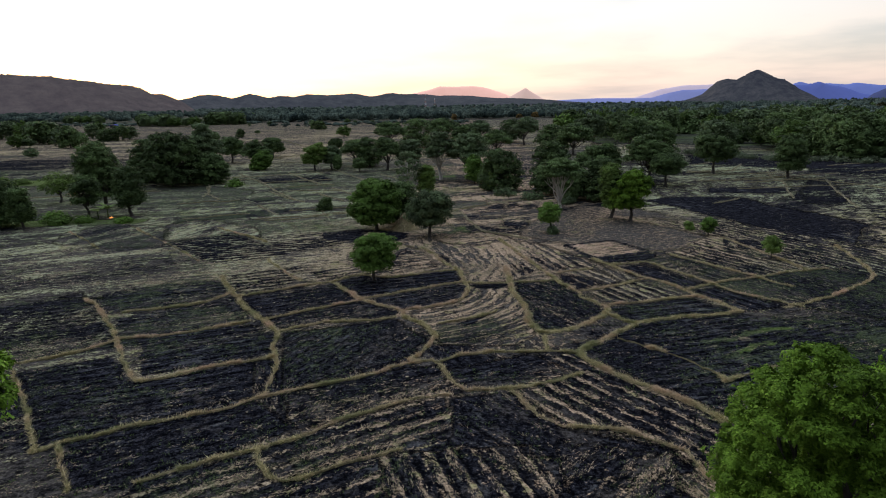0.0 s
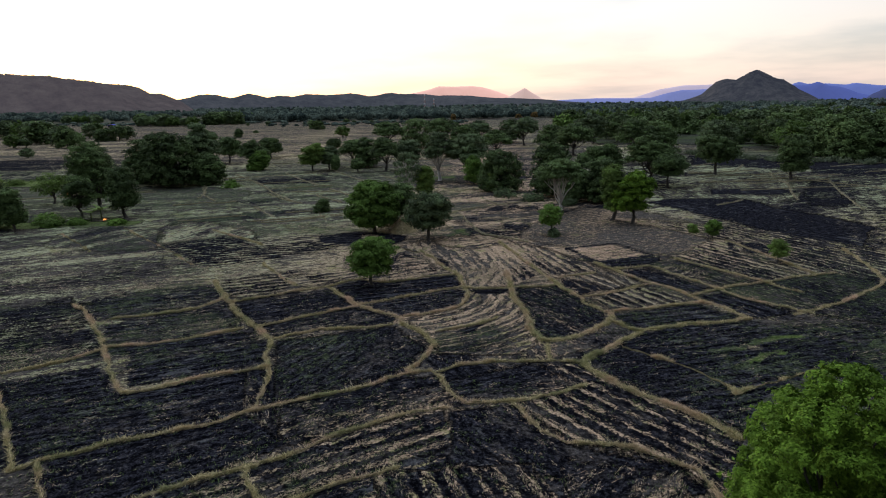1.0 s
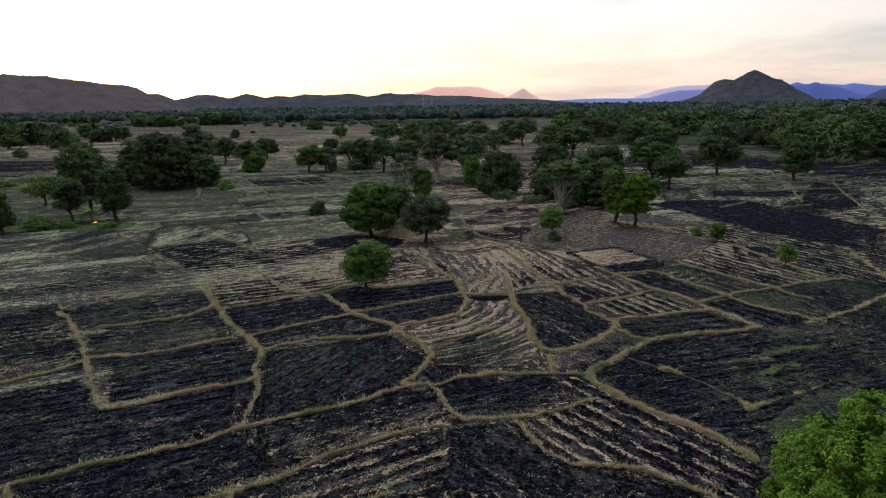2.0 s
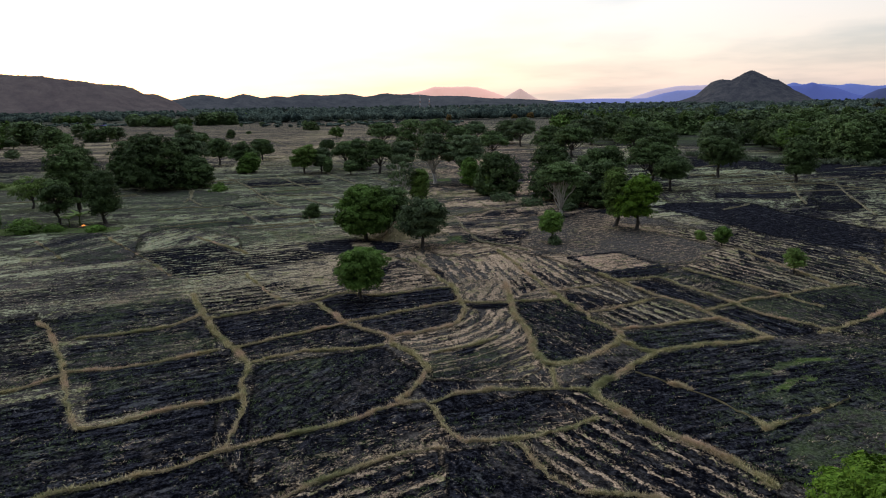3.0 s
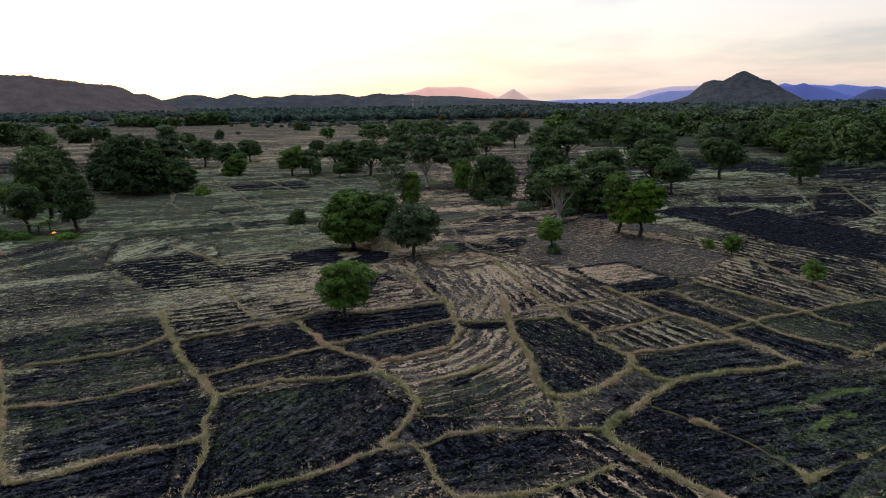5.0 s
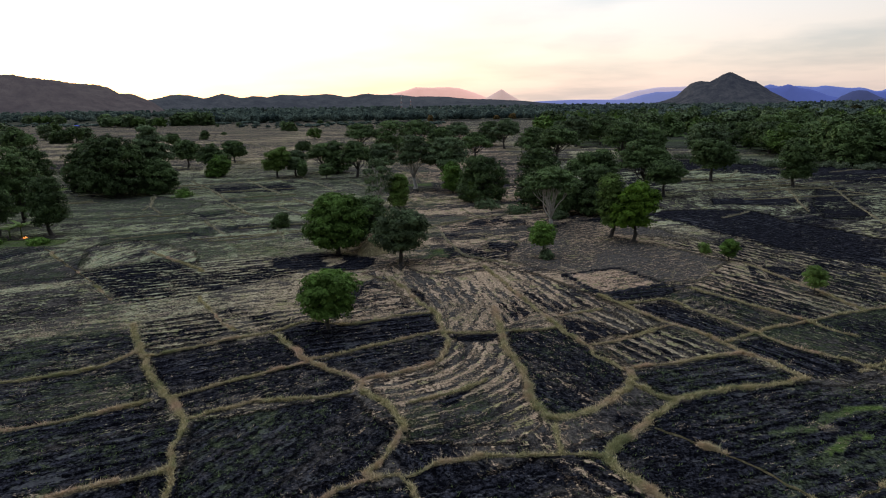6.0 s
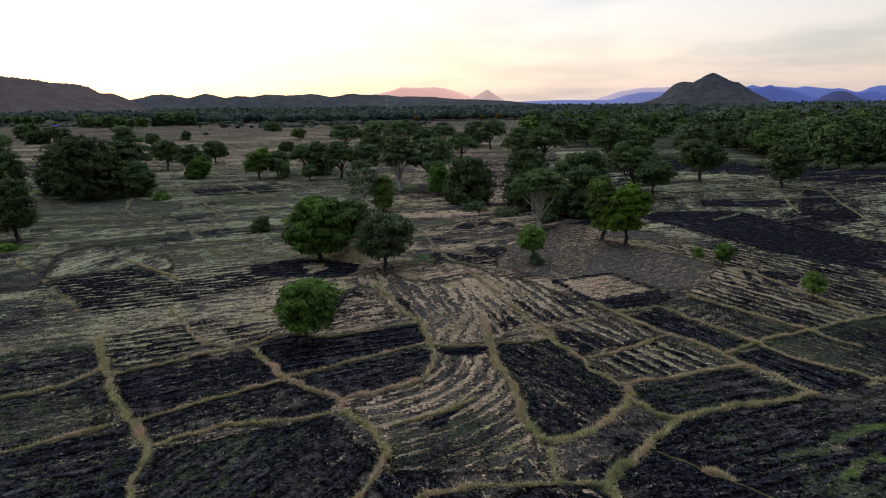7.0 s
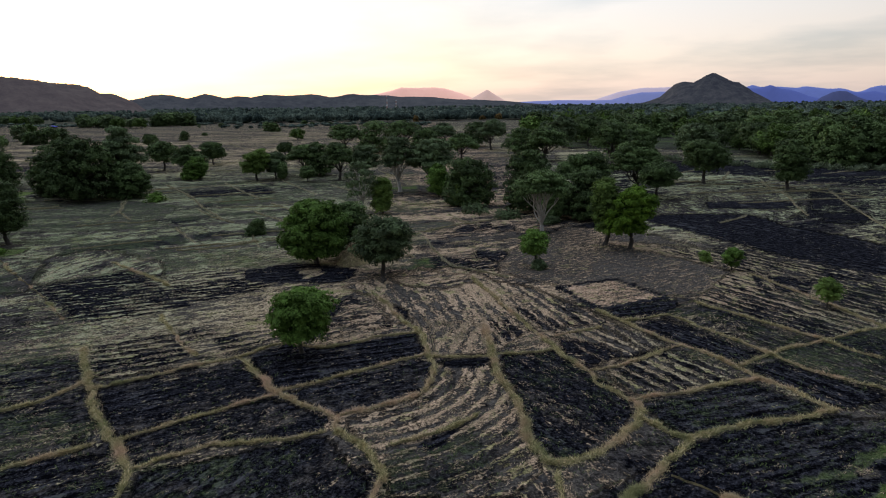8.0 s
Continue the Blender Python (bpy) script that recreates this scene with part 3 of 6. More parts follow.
# the harvested middle, its rows running away from the road of the bunds
plot(0.34, 0.60, 0.04, -79, (-8.2, 106.0), (-3.3, 111.0), (3.0, 114.9), (9.3, 113.2), (12.3, 108.8), (15.1, 99.6), (18.0, 90.0), (14.5, 88.3), (11.9, 85.2), (9.4, 82.2), (2.9, 82.2), (2.0, 87.0), (0.9, 95.7), (-3.0, 101.2), ridge=0.5)
plot(0.30, 0.66, 0.14, 72, (3.2, 89.6), (6.5, 91.5), (9.3, 89.9), (8.8, 82.0), (3.3, 82.1), ridge=0.3)
plot(0.55, 0.48, 0.05, 22, (9.9, 110.5), (3.2, 114.0), (-2.2, 110.6), (0.5, 106.0), (5.5, 103.8), (10.6, 106.5), ridge=0.2)
plot(0.80, 0.36, 0.10, -79, (10.0, 92.0), (13.4, 91.0), (14.6, 88.0), (9.8, 83.5), ridge=0.5)
plot(0.55, 0.50, 0.03, -76, (9.8, 109.7), (18.2, 102.9), (21.4, 96.4), (24.8, 88.1), (28.0, 82.8), (24.2, 80.6), (23.9, 85.1), (22.1, 88.3), (18.0, 88.6), (15.1, 99.6), ridge=0.8)
plot(0.85, 0.30, 0.05, -76, (13.3, 95.8), (15.7, 96.4), (18.0, 88.6), (18.2, 86.6), (15.1, 87.8), ridge=0.6)
plot(0.85, 0.26, 0.12, -70, (16.7, 85.7), (20.6, 83.2), (22.1, 80.0), (17.9, 77.9), (16.3, 78.8), ridge=0.5)
plot(0.75, 0.40, 0.04, 20, (-7.9, 99.0), (-3.4, 100.4), (-0.9, 90.2), (-6.6, 88.7), ridge=0.3)
plot(0.10, 0.74, 0.00, -74, (-3.4, 101.2), (-2.0, 101.7), (0.7, 91.6), (-1.0, 91.3))
plot(0.25, 0.60, 0.12, 18, (-26.8, 102.0), (-16.6, 102.5), (-14.7, 90.4), (-23.8, 92.2), ridge=0.2)
plot(0.25, 0.60, 0.14, 20, (-22.9, 89.0), (-20.1, 88.8), (-17.7, 83.6), (-20.9, 83.9))
plot(0.20, 0.55, 0.10, 10, (-16.5, 116.9), (-12.8, 116.5), (-11.4, 112.8), (-13.9, 111.3))
# a narrow dark border all round the tan straw plot that follows
plot(1.00, -0.20, 0.05, 20, (20.9, 103.2), (30.4, 106.2), (34.3, 97.0), (23.8, 93.0), ridge=-0.05)
plot(0.10, 0.86, -0.15, 20, (21.8, 102.9), (30.0, 105.2), (33.3, 97.5), (24.1, 94.1), ridge=-0.05)


def field_values(x, y):
    """Burn, straw, green, the way across and along the rows, how plain they are, the banks and the rows' direction, at places x, y."""
    # a patchwork of plots, turned as the bunds run
    wx = x + 2.5 * (fractal(x / 30, y / 30, 3, 3) - 0.5)
    wy = y + 2.5 * (fractal(x / 30, y / 30, 8, 3) - 0.5)
    turn = radians(22)
    u, v = wx * math.cos(turn) + wy * math.sin(turn), -wx * math.sin(turn) + wy * math.cos(turn)
    cu = np.floor(u / 20 + 0.35 * np.sin(np.floor(v / 10) * 2.3))
    cv = np.floor(v / 10)
    fu, fv = u / 20 + 0.35 * np.sin(cv * 2.3), v / 10
    blend = [fractal(x / 16, y / 9, 70 + 4 * k, 3) for k in range(3)]
    r1, r2, r3 = (0.5 * lattice(cu, cv, k + 1) + 0.5 * np.clip(2.2 * (blend[k] - 0.5) + 0.5, 0, 1) for k in range(3))
    burn = 0.25 + 0.65 * r1
    straw = 0.62 - 0.45 * burn + 0.25 * (r2 - 0.5)
    green = np.where(r3 > 0.58, 0.30, 0.10) + np.where((y > 100) & (x < 5), 0.31, 0.0)
    rows = np.where(lattice(cu, cv, 5) > 0.5, 22.0, 112.0)
    rows = np.where(y > 95, 18.0, rows)
    black = (x > 52) & (y > 95) & (y < 240)  # the burnt land before the woods
    burn, straw = np.where(black, 0.60 + 0.30 * r1, burn), np.where(black, 0.36 * r2 + 0.16, straw)
    # far off the fields lie fallow, dry and pale, with scrub
    far = np.clip((y - 210) / 120, 0, 1)
    burn = burn * (1 - 0.45 * far)
    straw = straw * (1 - far) + far * (0.34 + 0.3 * r2)
    green = green * (1 - far) + far * (0.02 + 0.32 * r3 + 0.5 * (fractal(x / 60, y / 60, 12, 3) - 0.5))
    wooded = np.clip((np.abs(y) - 800) / 300, 0, 1)
    green, straw = np.minimum(green + 0.8 * wooded, np.where(y > 300, 0.56, 2.0)), straw * (1 - 0.7 * wooded)
    # low banks between the plots of the patchwork
    edge = np.minimum(np.minimum(fu - np.floor(fu), np.ceil(fu) - fu) * 20, np.minimum(fv - np.floor(fv), np.ceil(fv) - fv) * 10)
    known = inside(x, y, [(-62, 30), (-62, 118), (12, 114), (48, 132), (92, 84), (60, 30)])
    bank = np.where(known | (y > 480) | (y < 30), 0.0, np.clip(1 - edge / (0.5 + 0.0022 * np.abs(y)), 0, 1))
    loose = 0.5 + 1.6 * np.clip((y - 104) / 12, 0, 1)
    jx = x + loose * (fractal(x / 1.7, y / 1.7, 21, 2) - 0.5)
    jy = y + loose * (fractal(x / 1.7, y / 1.7, 31, 2) - 0.5)
    ridge, bent = 0.0 * x, []
    for b, s, g, d, corners, plain, centre in PLOTS:
        xs, ys = [c[0] for c in corners], [c[1] for c in corners]
        box = (x > min(xs) - 1) & (x < max(xs) + 1) & (y > min(ys) - 1) & (y < max(ys) + 1)
        k = np.flatnonzero(box)
        k = k[inside(jx.flat[k], jy.flat[k], corners)]
        burn.flat[k], straw.flat[k], green.flat[k], rows.flat[k] = b, s, g, d
        bank.flat[k], ridge.flat[k] = 0.0, plain
        if centre:
            bent.append((k, centre))
    # bands left by the harvester, long and thin along the rows
    a = np.radians(rows)
    s, t = -x * np.sin(a) + y * np.cos(a), x * np.cos(a) + y * np.sin(a)
    for k, (cx, cy) in bent:
        dx, dy = x.flat[k] - cx, y.flat[k] - cy
        s.flat[k], t.flat[k] = np.hypot(dx, dy), 9.0 * np.arctan2(dy, dx)
        a.flat[k] = np.arctan2(dy, dx) + math.pi / 2
    wide = 1 + np.clip((y - 90) / 110, 0, 2)
    band = fractal(s / (2.4 * wide), t / (26 * wide), 83, 3) - 0.5
    patchy = fractal(x / 5.0, y / 5.0, 87, 3) - 0.5
    strips = fractal(x / 45, y / 6.0, 89, 3) - 0.5
    off = np.clip((y - 130) / 80, 0, 1) * np.clip((900 - y) / 300, 0, 1)
    straw, green = straw + 0.8 * off * strips, green - 0.5 * off * strips
    near_it = np.clip(1.4 - y / 400, 0, 1)
    straw = straw + near_it * (0.75 * band * (0.35 + straw) + 0.35 * patchy * (0.3 + straw))
    burn = burn - near_it * 0.5 * band
    green = green + 0.12 * np.clip((-5 - x) / 6, 0, 1) * np.clip((68 - y) / 6, 0, 1) + 0.10 * np.clip((x - 18) / 10, 0, 1) * np.clip((104 - y) / 10, 0, 1) + 0.55 * (fractal(x / 5, y / 5, 97, 3) - 0.5) * np.clip((140 - y) / 30, 0, 1)
    open_land = np.clip((y - 92) / 12, 0, 1) * np.clip((210 - y) / 40, 0, 1) * (burn < 0.8) * (x < 54) * (ridge >= 0)
    lines = open_land * (fractal(s / 3.2, t / 34, 101, 2) - 0.5)
    straw, burn = straw + (0.13 + 0.06 * np.clip((x + 4) / 8, 0, 1)) * open_land + 1.3 * lines, burn - 0.12 * open_land - 0.6 * lines
    straw, burn = straw + 0.3 * bank, burn * (1 - 0.7 * bank)
    return burn, straw, green, s, t, ridge, bank, a


def build_ground():
    near = 30.0 * 1.0078 ** np.arange(656)
    ys = np.concatenate([[-4800, -300, -60, -10, 5, 15, 22, 26], near[near < 4750], [4800]])
    us = np.linspace(-1, 1, 440)
    half = np.where(ys < 30, 42.0, 12 + ys * 1.0)
    inner = us[None, :] * half[:, None]
    outer = np.maximum(4800, half + 50)[:, None]
    x = np.concatenate([-outer, -(half[:, None] + outer) * 0.3 - 0.4 * half[:, None], inner, (half[:, None] + outer) * 0.3 + 0.4 * half[:, None], outer], 1)
    y = np.repeat(ys[:, None], x.shape[1], 1)
    burn, straw, green, across, along, ridge, bank, _ = field_values(x, y)
    close = np.clip(1 - y / 260, 0, 1)
    z = -0.06 + close * (0.10 * (fractal(x / 2.2, y / 2.2, 40, 3) - 0.5) + (0.03 + 0.06 * ridge) * np.sin(across * math.pi / ROW)) + 0.22 * bank + land(x, y)
    n, m = x.shape
    idx = np.arange(n * m).reshape(n, m)
    faces = np.stack([idx[:-1, :-1], idx[:-1, 1:], idx[1:, 1:], idx[1:, :-1]], -1).reshape(-1, 4)
    me = mesh_from("ground", np.stack([x, y, z], -1).reshape(-1, 3), faces, FIELD, True)
    for key, values in (("coarse", (0.25 + 0.75 * np.clip((y - 70) / 35, 0, 1)) * np.clip((420 - y) / 200, 0.2, 1) * np.where(ridge < 0, 0.1, np.clip(4 * straw, 0.25, 1))), ("burn", burn), ("straw", straw), ("green", green), ("across", across), ("along", along), ("ridge", ridge * np.clip((140 - y) / 30, 0.3, 1)), ("pale", 0.15 + 0.75 * np.clip((-6 - x) / 30, 0, 1) * np.clip((250 - y) / 60, 0, 1) + 0.75 * np.clip((y - 112) / 40, 0, 1) * np.clip((330 - y) / 100, 0.3, 1) * np.clip(np.maximum(-x / 14, (x - 38) / 10), 0, 1) - 2.0 * inside(x, y, [(21, 103), (30.5, 106), (34.5, 97), (23.5, 93)]) + 0.5 * np.clip((x - 18) / 10, 0, 1) * np.clip((93 - y) / 8, 0, 1) + 0.3 * np.clip((x - 42) / 14, 0, 1))):
        me.attributes.new(key, "FLOAT", "POINT").data.foreach_set("value", values.astype(np.float32).ravel())
    return tagged(new("ground", me), "harvested paddy fields, burnt black in plots with rows of pale straw", "ground", kind="structure")


build_ground()


# ---- field bunds: low earth banks with dry grass ----
def smooth_line(points, gap):
    """Places every gap metres along a rounded line through the points."""
    p = np.array([points[0], *points, points[-1]], float)
    out = []
    for k in range(1, len(p) - 2):
        a, b, c, d = p[k - 1 : k + 3]
        s = np.arange(0, 1, min(0.5, gap / max(np.linalg.norm(c - b), 1e-6)))[:, None]
        out.append(0.5 * (2 * b + (c - a) * s + (2 * a - 5 * b + 4 * c - d) * s**2 + (3 * b - a - 3 * c + d) * s**3))
    return np.concatenate([*out, p[-1:]])


def blades(at, height, width, lean):
    """Upright grass blades, one triangle each, rooted at the places."""
    k = len(at)
    turn = rng.uniform(0, 2 * math.pi, k)
    side = np.stack([np.cos(turn), np.sin(turn), 0 * turn], -1) * (width * rng.uniform(0.6, 1.4, k))[:, None] / 2
    tip = np.stack([rng.normal(0, lean, k), rng.normal(0, lean, k), rng.uniform(0.5, 1.2, k)], -1) * np.asarray(height).reshape(-1, 1)
    verts = np.stack([at - side, at + side, at + tip], 1).reshape(-1, 3)
    return verts, np.arange(3 * k).reshape(k, 3)


def bund(width, *points, faint=False):
    """One bank along the points, standing a hand or two above the field; a faint one is worn down to broken tufts."""
    centre = np.mean(points, 0)
    line = smooth_line(points, 0.45)
    k = len(line)
    line = line + np.stack([fractal(line[:, 0] / 1.3, line[:, 1] / 1.3, 51, 3), fractal(line[:, 0] / 1.3, line[:, 1] / 1.3, 57, 3)], -1) * 0.7 - 0.35
    ahead = np.gradient(line, axis=0)
    ahead /= np.maximum(np.linalg.norm(ahead, axis=1, keepdims=True), 1e-6)
    side = np.stack([ahead[:, 1], -ahead[:, 0]], -1)
    wide = (0.21 if centre[1] < 62 else 0.24) * width * (0.05 + 1.1 * fractal(line[:, 0] / 2.5, line[:, 1] / 2.5, 61, 2) + 0.7 * fractal(line[:, 0] / 0.6, line[:, 1] / 0.6, 64, 2))
    wide *= np.clip(np.minimum(np.arange(k), np.arange(k)[::-1]) / 2.0 + 0.45, 0, 1)
    tall = 0.04 + 0.17 * fractal(line[:, 0] / 0.8, line[:, 1] / 0.8, 66, 3)
    if faint:
        worn = np.clip(4.0 * (fractal(line[:, 0] / 1.8, line[:, 1] / 1.8, 77, 3) - 0.44), 0.0, 1)
        tall, wide = tall * 0.5 * worn - 0.14 * (1 - worn), wide * (0.15 + 1.1 * worn)
    rings = []
    for o, h in ((-0.50, -0.6), (-0.28, 0.5), (-0.10, 0.9), (0.10, 0.95), (0.28, 0.55), (0.50, -0.6)):
        xy = line + side * (o * wide)[:, None] - centre
        rings.append(np.concatenate([xy, (tall * h + rng.uniform(-0.03, 0.03, k))[:, None]], 1))
    verts = np.stack(rings, 1).reshape(-1, 3)
    idx = np.arange(k * 6).reshape(k, 6)
    faces = np.stack([idx[:-1, :-1], idx[1:, :-1], idx[1:, 1:], idx[:-1, 1:]], -1).reshape(-1, 4)
    ob = thing("field_bund", centre[0], centre[1], 0, "low earth bund with dry straw-coloured grass between paddy plots", "bund", "field bunds")
    part("earth_ridge", mesh_from("earth_ridge", verts, faces, BUND_EARTH, True), ob)
    length = 0.45 * k
    near_by = centre[1] < 75
    count = int(length * width * (330 if near_by else 190 if centre[1] < 120 else 45))
    dense = np.clip(fractal(line[:, 0] / 1.1, line[:, 1] / 1.1, 68, 2) - 0.25, 0.15, 1) ** 1.6
    if faint:
        count, dense = int(0.6 * count), dense * (worn**2 + 1e-4)
    pick = rng.choice(k, count, p=dense / dense.sum())
    off = rng.normal(0, 0.50, count).clip(-1.4, 1.4)
    xy = line[pick] + side[pick] * (off * wide[pick])[:, None] + ahead[pick] * rng.uniform(-0.25, 0.25, (count, 1)) + rng.normal(0, 0.07, (count, 2)) - centre
    root = np.concatenate([xy, (tall[pick] * np.maximum(1 - 1.3 * np.abs(off), -0.1) - 0.03)[:, None]], 1)
    size = 1.0 if centre[1] < 120 else 1.5
    tuft = 0.55 + 0.9 * fractal((xy[:, 0] + centre[0]) / 0.5, (xy[:, 1] + centre[1]) / 0.5, 73, 2)
    v, f = blades(root, rng.uniform(0.06, 0.30 if near_by else 0.32, count) * size * tuft * (1 - 0.3 * np.abs(off)), (0.042 if near_by else 0.052) * size, 0.85)
    part("dry_grass", mesh_from("dry_grass", v, f, DRY_GRASS if centre[1] < 118 else PALE_GRASS), ob, "tufts of dry grass", "stuff")
    return ob


bund(0.9, (-47.9, 77.5), (-44.8, 74.6), (-41.6, 70.6), (-38.0, 65.7), (-36.1, 62.8), (-34.4, 60.2), (-31.8, 56.3), (-29.8, 53.3), (-28.6, 52.4), (-26.0, 53.1), (-24.0, 54.6), (-20.6, 56.1), (-17.0, 57.3))
bund(1.0, (-42.9, 56.8), (-40.0, 58.4), (-37.6, 60.3), (-36.1, 62.8), (-33.7, 63.5), (-29.7, 64.4), (-26.4, 66.0), (-23.1, 68.0))
bund(0.8, (-30.8, 40.7), (-29.5, 42.0), (-27.1, 43.1), (-24.8, 44.4), (-21.4, 45.5), (-18.6, 46.9), (-16.3, 48.7), (-14.5, 49.5), (-11.7, 50.9), (-8.8, 51.9), (-5.8, 53.8), (-2.7, 55.6))
bund(0.7, (-21.1, 36.6), (-18.8, 38.1), (-16.1, 39.6), (-13.5, 40.7), (-10.9, 42.4), (-8.7, 44.4), (-5.2, 46.6), (-2.4, 48.0), (0.0, 48.4))
bund(0.6, (-14.2, 40.2), (-13.1, 38.3), (-11.8, 36.7), (-9.7, 36.7), (-6.9, 38.8), (-4.6, 39.6), (-3.4, 39.9))
bund(0.6, (-42.1, 54.8), (-39.1, 51.1), (-36.2, 47.8), (-33.4, 44.0), (-30.8, 40.7))
bund(0.6, (-29.6, 41.8), (-27.0, 37.8), (-25.5, 35.8))
bund(0.8, (-1.4, 61.8), (-1.9, 59.1), (-3.0, 57.0), (-3.5, 56.0), (-1.6, 55.8), (-0.7, 54.8), (0.1, 52.3), (1.3, 49.6), (2.5, 49.4), (4.8, 49.5), (6.6, 49.6), (8.7, 50.4), (12.4, 52.1))
bund(0.7, (5.8, 49.2), (6.5, 46.9), (7.7, 44.4), (9.3, 42.9), (11.4, 42.6), (13.8, 41.9), (15.8, 40.2), (17.2, 39.1), (17.5, 37.3), (17.6, 35.7))
bund(0.8, (-0.7, 55.5), (1.8, 57.0), (4.7, 57.4), (7.6, 57.4), (10.4, 57.5), (13.3, 57.3))
bund(2.0, (13.3, 57.3), (13.9, 55.1), (15.2, 52.9), (16.5, 50.8), (18.3, 48.7), (20.3, 46.4), (22.1, 43.0))
bund(1.8, (13.5, 57.3), (16.9, 60.4), (19.4, 62.7), (21.4, 64.4))
bund(0.8, (10.8, 61.5), (10.3, 57.5))
bund(1.7, (9.4, 89.9), (9.3, 85.7), (9.1, 81.2), (9.1, 77.4), (9.6, 73.9), (10.0, 71.3), (9.8, 68.5), (9.7, 66.0), (10.2, 64.1), (10.7, 62.8))
bund(1.6, (10.7, 62.8), (11.6, 62.6), (13.4, 63.2), (15.5, 64.5), (17.3, 66.2), (19.0, 68.1), (19.8, 70.4))
bund(1.2, (19.6, 70.9), (17.7, 74.2), (17.7, 76.5), (16.9, 78.5), (15.9, 81.3), (15.5, 84.3), (14.8, 86.7), (13.8, 91.2), (12.3, 98.6), (10.9, 104.9), (10.2, 109.1))
bund(1.3, (19.0, 68.1), (20.1, 67.0), (20.8, 65.4), (21.4, 65.0), (23.7, 65.6), (27.3, 66.5), (30.8, 66.9), (32.9, 67.3), (34.9, 67.8))
bund(1.2, (34.9, 67.8), (34.5, 69.0), (33.8, 71.6), (32.6, 73.9), (31.5, 76.7), (30.4, 79.9), (28.5, 82.2), (26.9, 85.5), (25.2, 89.5), (23.7, 93.1))
bund(0.8, (19.4, 71.1), (21.7, 71.5), (25.1, 72.2), (28.6, 73.2), (32.0, 73.8))
bund(0.7, (17.8, 77.1), (21.2, 78.1), (24.6, 79.7), (28.4, 81.9))
bund(0.7, (31.8, 76.7), (35.3, 78.4), (39.4, 80.4), (43.2, 81.5), (47.4, 83.1), (52.3, 84.6), (55.8, 85.6))
bund(0.7, (25.8, 89.4), (28.8, 90.2), (31.0, 90.8), (32.2, 88.8), (33.5, 86.2), (34.8, 82.8), (36.1, 79.7), (36.4, 78.9), (37.6, 75.9), (39.2, 73.6), (41.3, 71.5), (43.0, 69.2))
bund(0.8, (36.4, 94.9), (39.1, 90.5), (40.7, 87.5), (42.2, 84.8), (43.8, 82.5))
bund(0.7, (43.7, 81.5), (44.7, 79.4), (46.3, 77.1))
bund(0.6, (8.9, 81.5), (11.5, 81.7), (14.4, 81.9), (15.6, 82.3))
bund(0.7, (-0.4, 66.0), (0.7, 66.5), (2.0, 67.0), (3.5, 67.7), (5.2, 68.6), (6.4, 69.9))
bund(0.8, (3.1, 81.6), (5.2, 81.3), (7.4, 81.1), (8.8, 81.3))
bund(0.6, (16.8, 85.7), (19.9, 87.0), (22.0, 87.7))
bund(1.2, (-15.8, 83.0), (-13.8, 80.2), (-11.8, 77.0), (-10.7, 75.2), (-9.0, 73.7), (-6.8, 71.9), (-5.5, 70.8), (-5.0, 69.9), (-4.6, 68.1), (-3.2, 66.4), (-2.0, 64.8), (-1.4, 63.0), (-1.1, 61.7))
bund(0.7, (-10.7, 75.2), (-8.9, 76.2), (-7.1, 77.3), (-4.6, 78.7), (-1.5, 80.3), (0.7, 81.4), (2.7, 82.1))
bund(1.3, (-5.1, 70.6), (-2.6, 71.5), (-0.3, 72.5), (1.6, 73.6), (2.7, 75.6), (3.3, 79.2), (3.0, 81.8), (2.6, 84.8), (2.3, 88.0), (1.1, 90.7), (-0.5, 94.7), (-2.0, 99.0), (-3.6, 102.7))
bund(0.6, (-15.7, 83.7), (-13.9, 85.7), (-11.7, 86.3), (-8.0, 85.1), (-5.2, 85.9), (-1.7, 87.6), (2.0, 88.4))
bund(0.7, (-27.8, 77.4), (-26.1, 78.3), (-23.5, 79.5), (-20.6, 81.4), (-17.6, 82.5), (-16.0, 83.4))
bund(1.4, (-33.0, 86.8), (-29.6, 81.0), (-27.6, 77.3), (-25.8, 74.1), (-23.3, 70.6), (-21.1, 67.6), (-19.4, 65.2), (-18.6, 63.8), (-18.3, 62.2))
bund(0.7, (-21.4, 68.4), (-19.5, 69.4), (-17.5, 71.0), (-15.2, 72.1), (-12.8, 73.9), (-10.7, 74.9))
bund(0.8, (-18.6, 64.6), (-16.5, 65.8), (-13.7, 67.2), (-10.8, 67.1), (-7.2, 67.9), (-5.7, 68.2))
bund(0.8, (-20.6, 84.1), (-23.4, 88.1), (-26.2, 92.6), (-28.6, 96.6))
bund(1.0, (-46.3, 123.6), (-40.4, 117.9), (-36.3, 113.8), (-32.4, 109.7))
bund(0.8, (-66.4, 127.8), (-57.1, 116.7), (-48.8, 107.6), (-40.2, 96.8), faint=True)
bund(0.9, (-45.9, 150.4), (-37.2, 135.7))
bund(0.8, (-71.3, 187.7), (-68.4, 177.0), (-64.4, 168.9), (-59.5, 161.3))
bund(1.0, (-73.3, 220.7), (-56.5, 193.0), (-49.6, 178.3), (-37.6, 157.0))
bund(0.8, (-107.1, 416.1), (-89.3, 379.1), (-76.9, 352.6))
bund(0.8, (-55.4, 221.7), (-45.1, 201.6), (-37.3, 188.0))
bund(0.8, (-32.7, 180.1), (-24.8, 166.8))
bund(0.8, (-34.2, 168.2), (-25.3, 155.3))
bund(0.8, (-38.5, 225.7), (-23.2, 192.8))
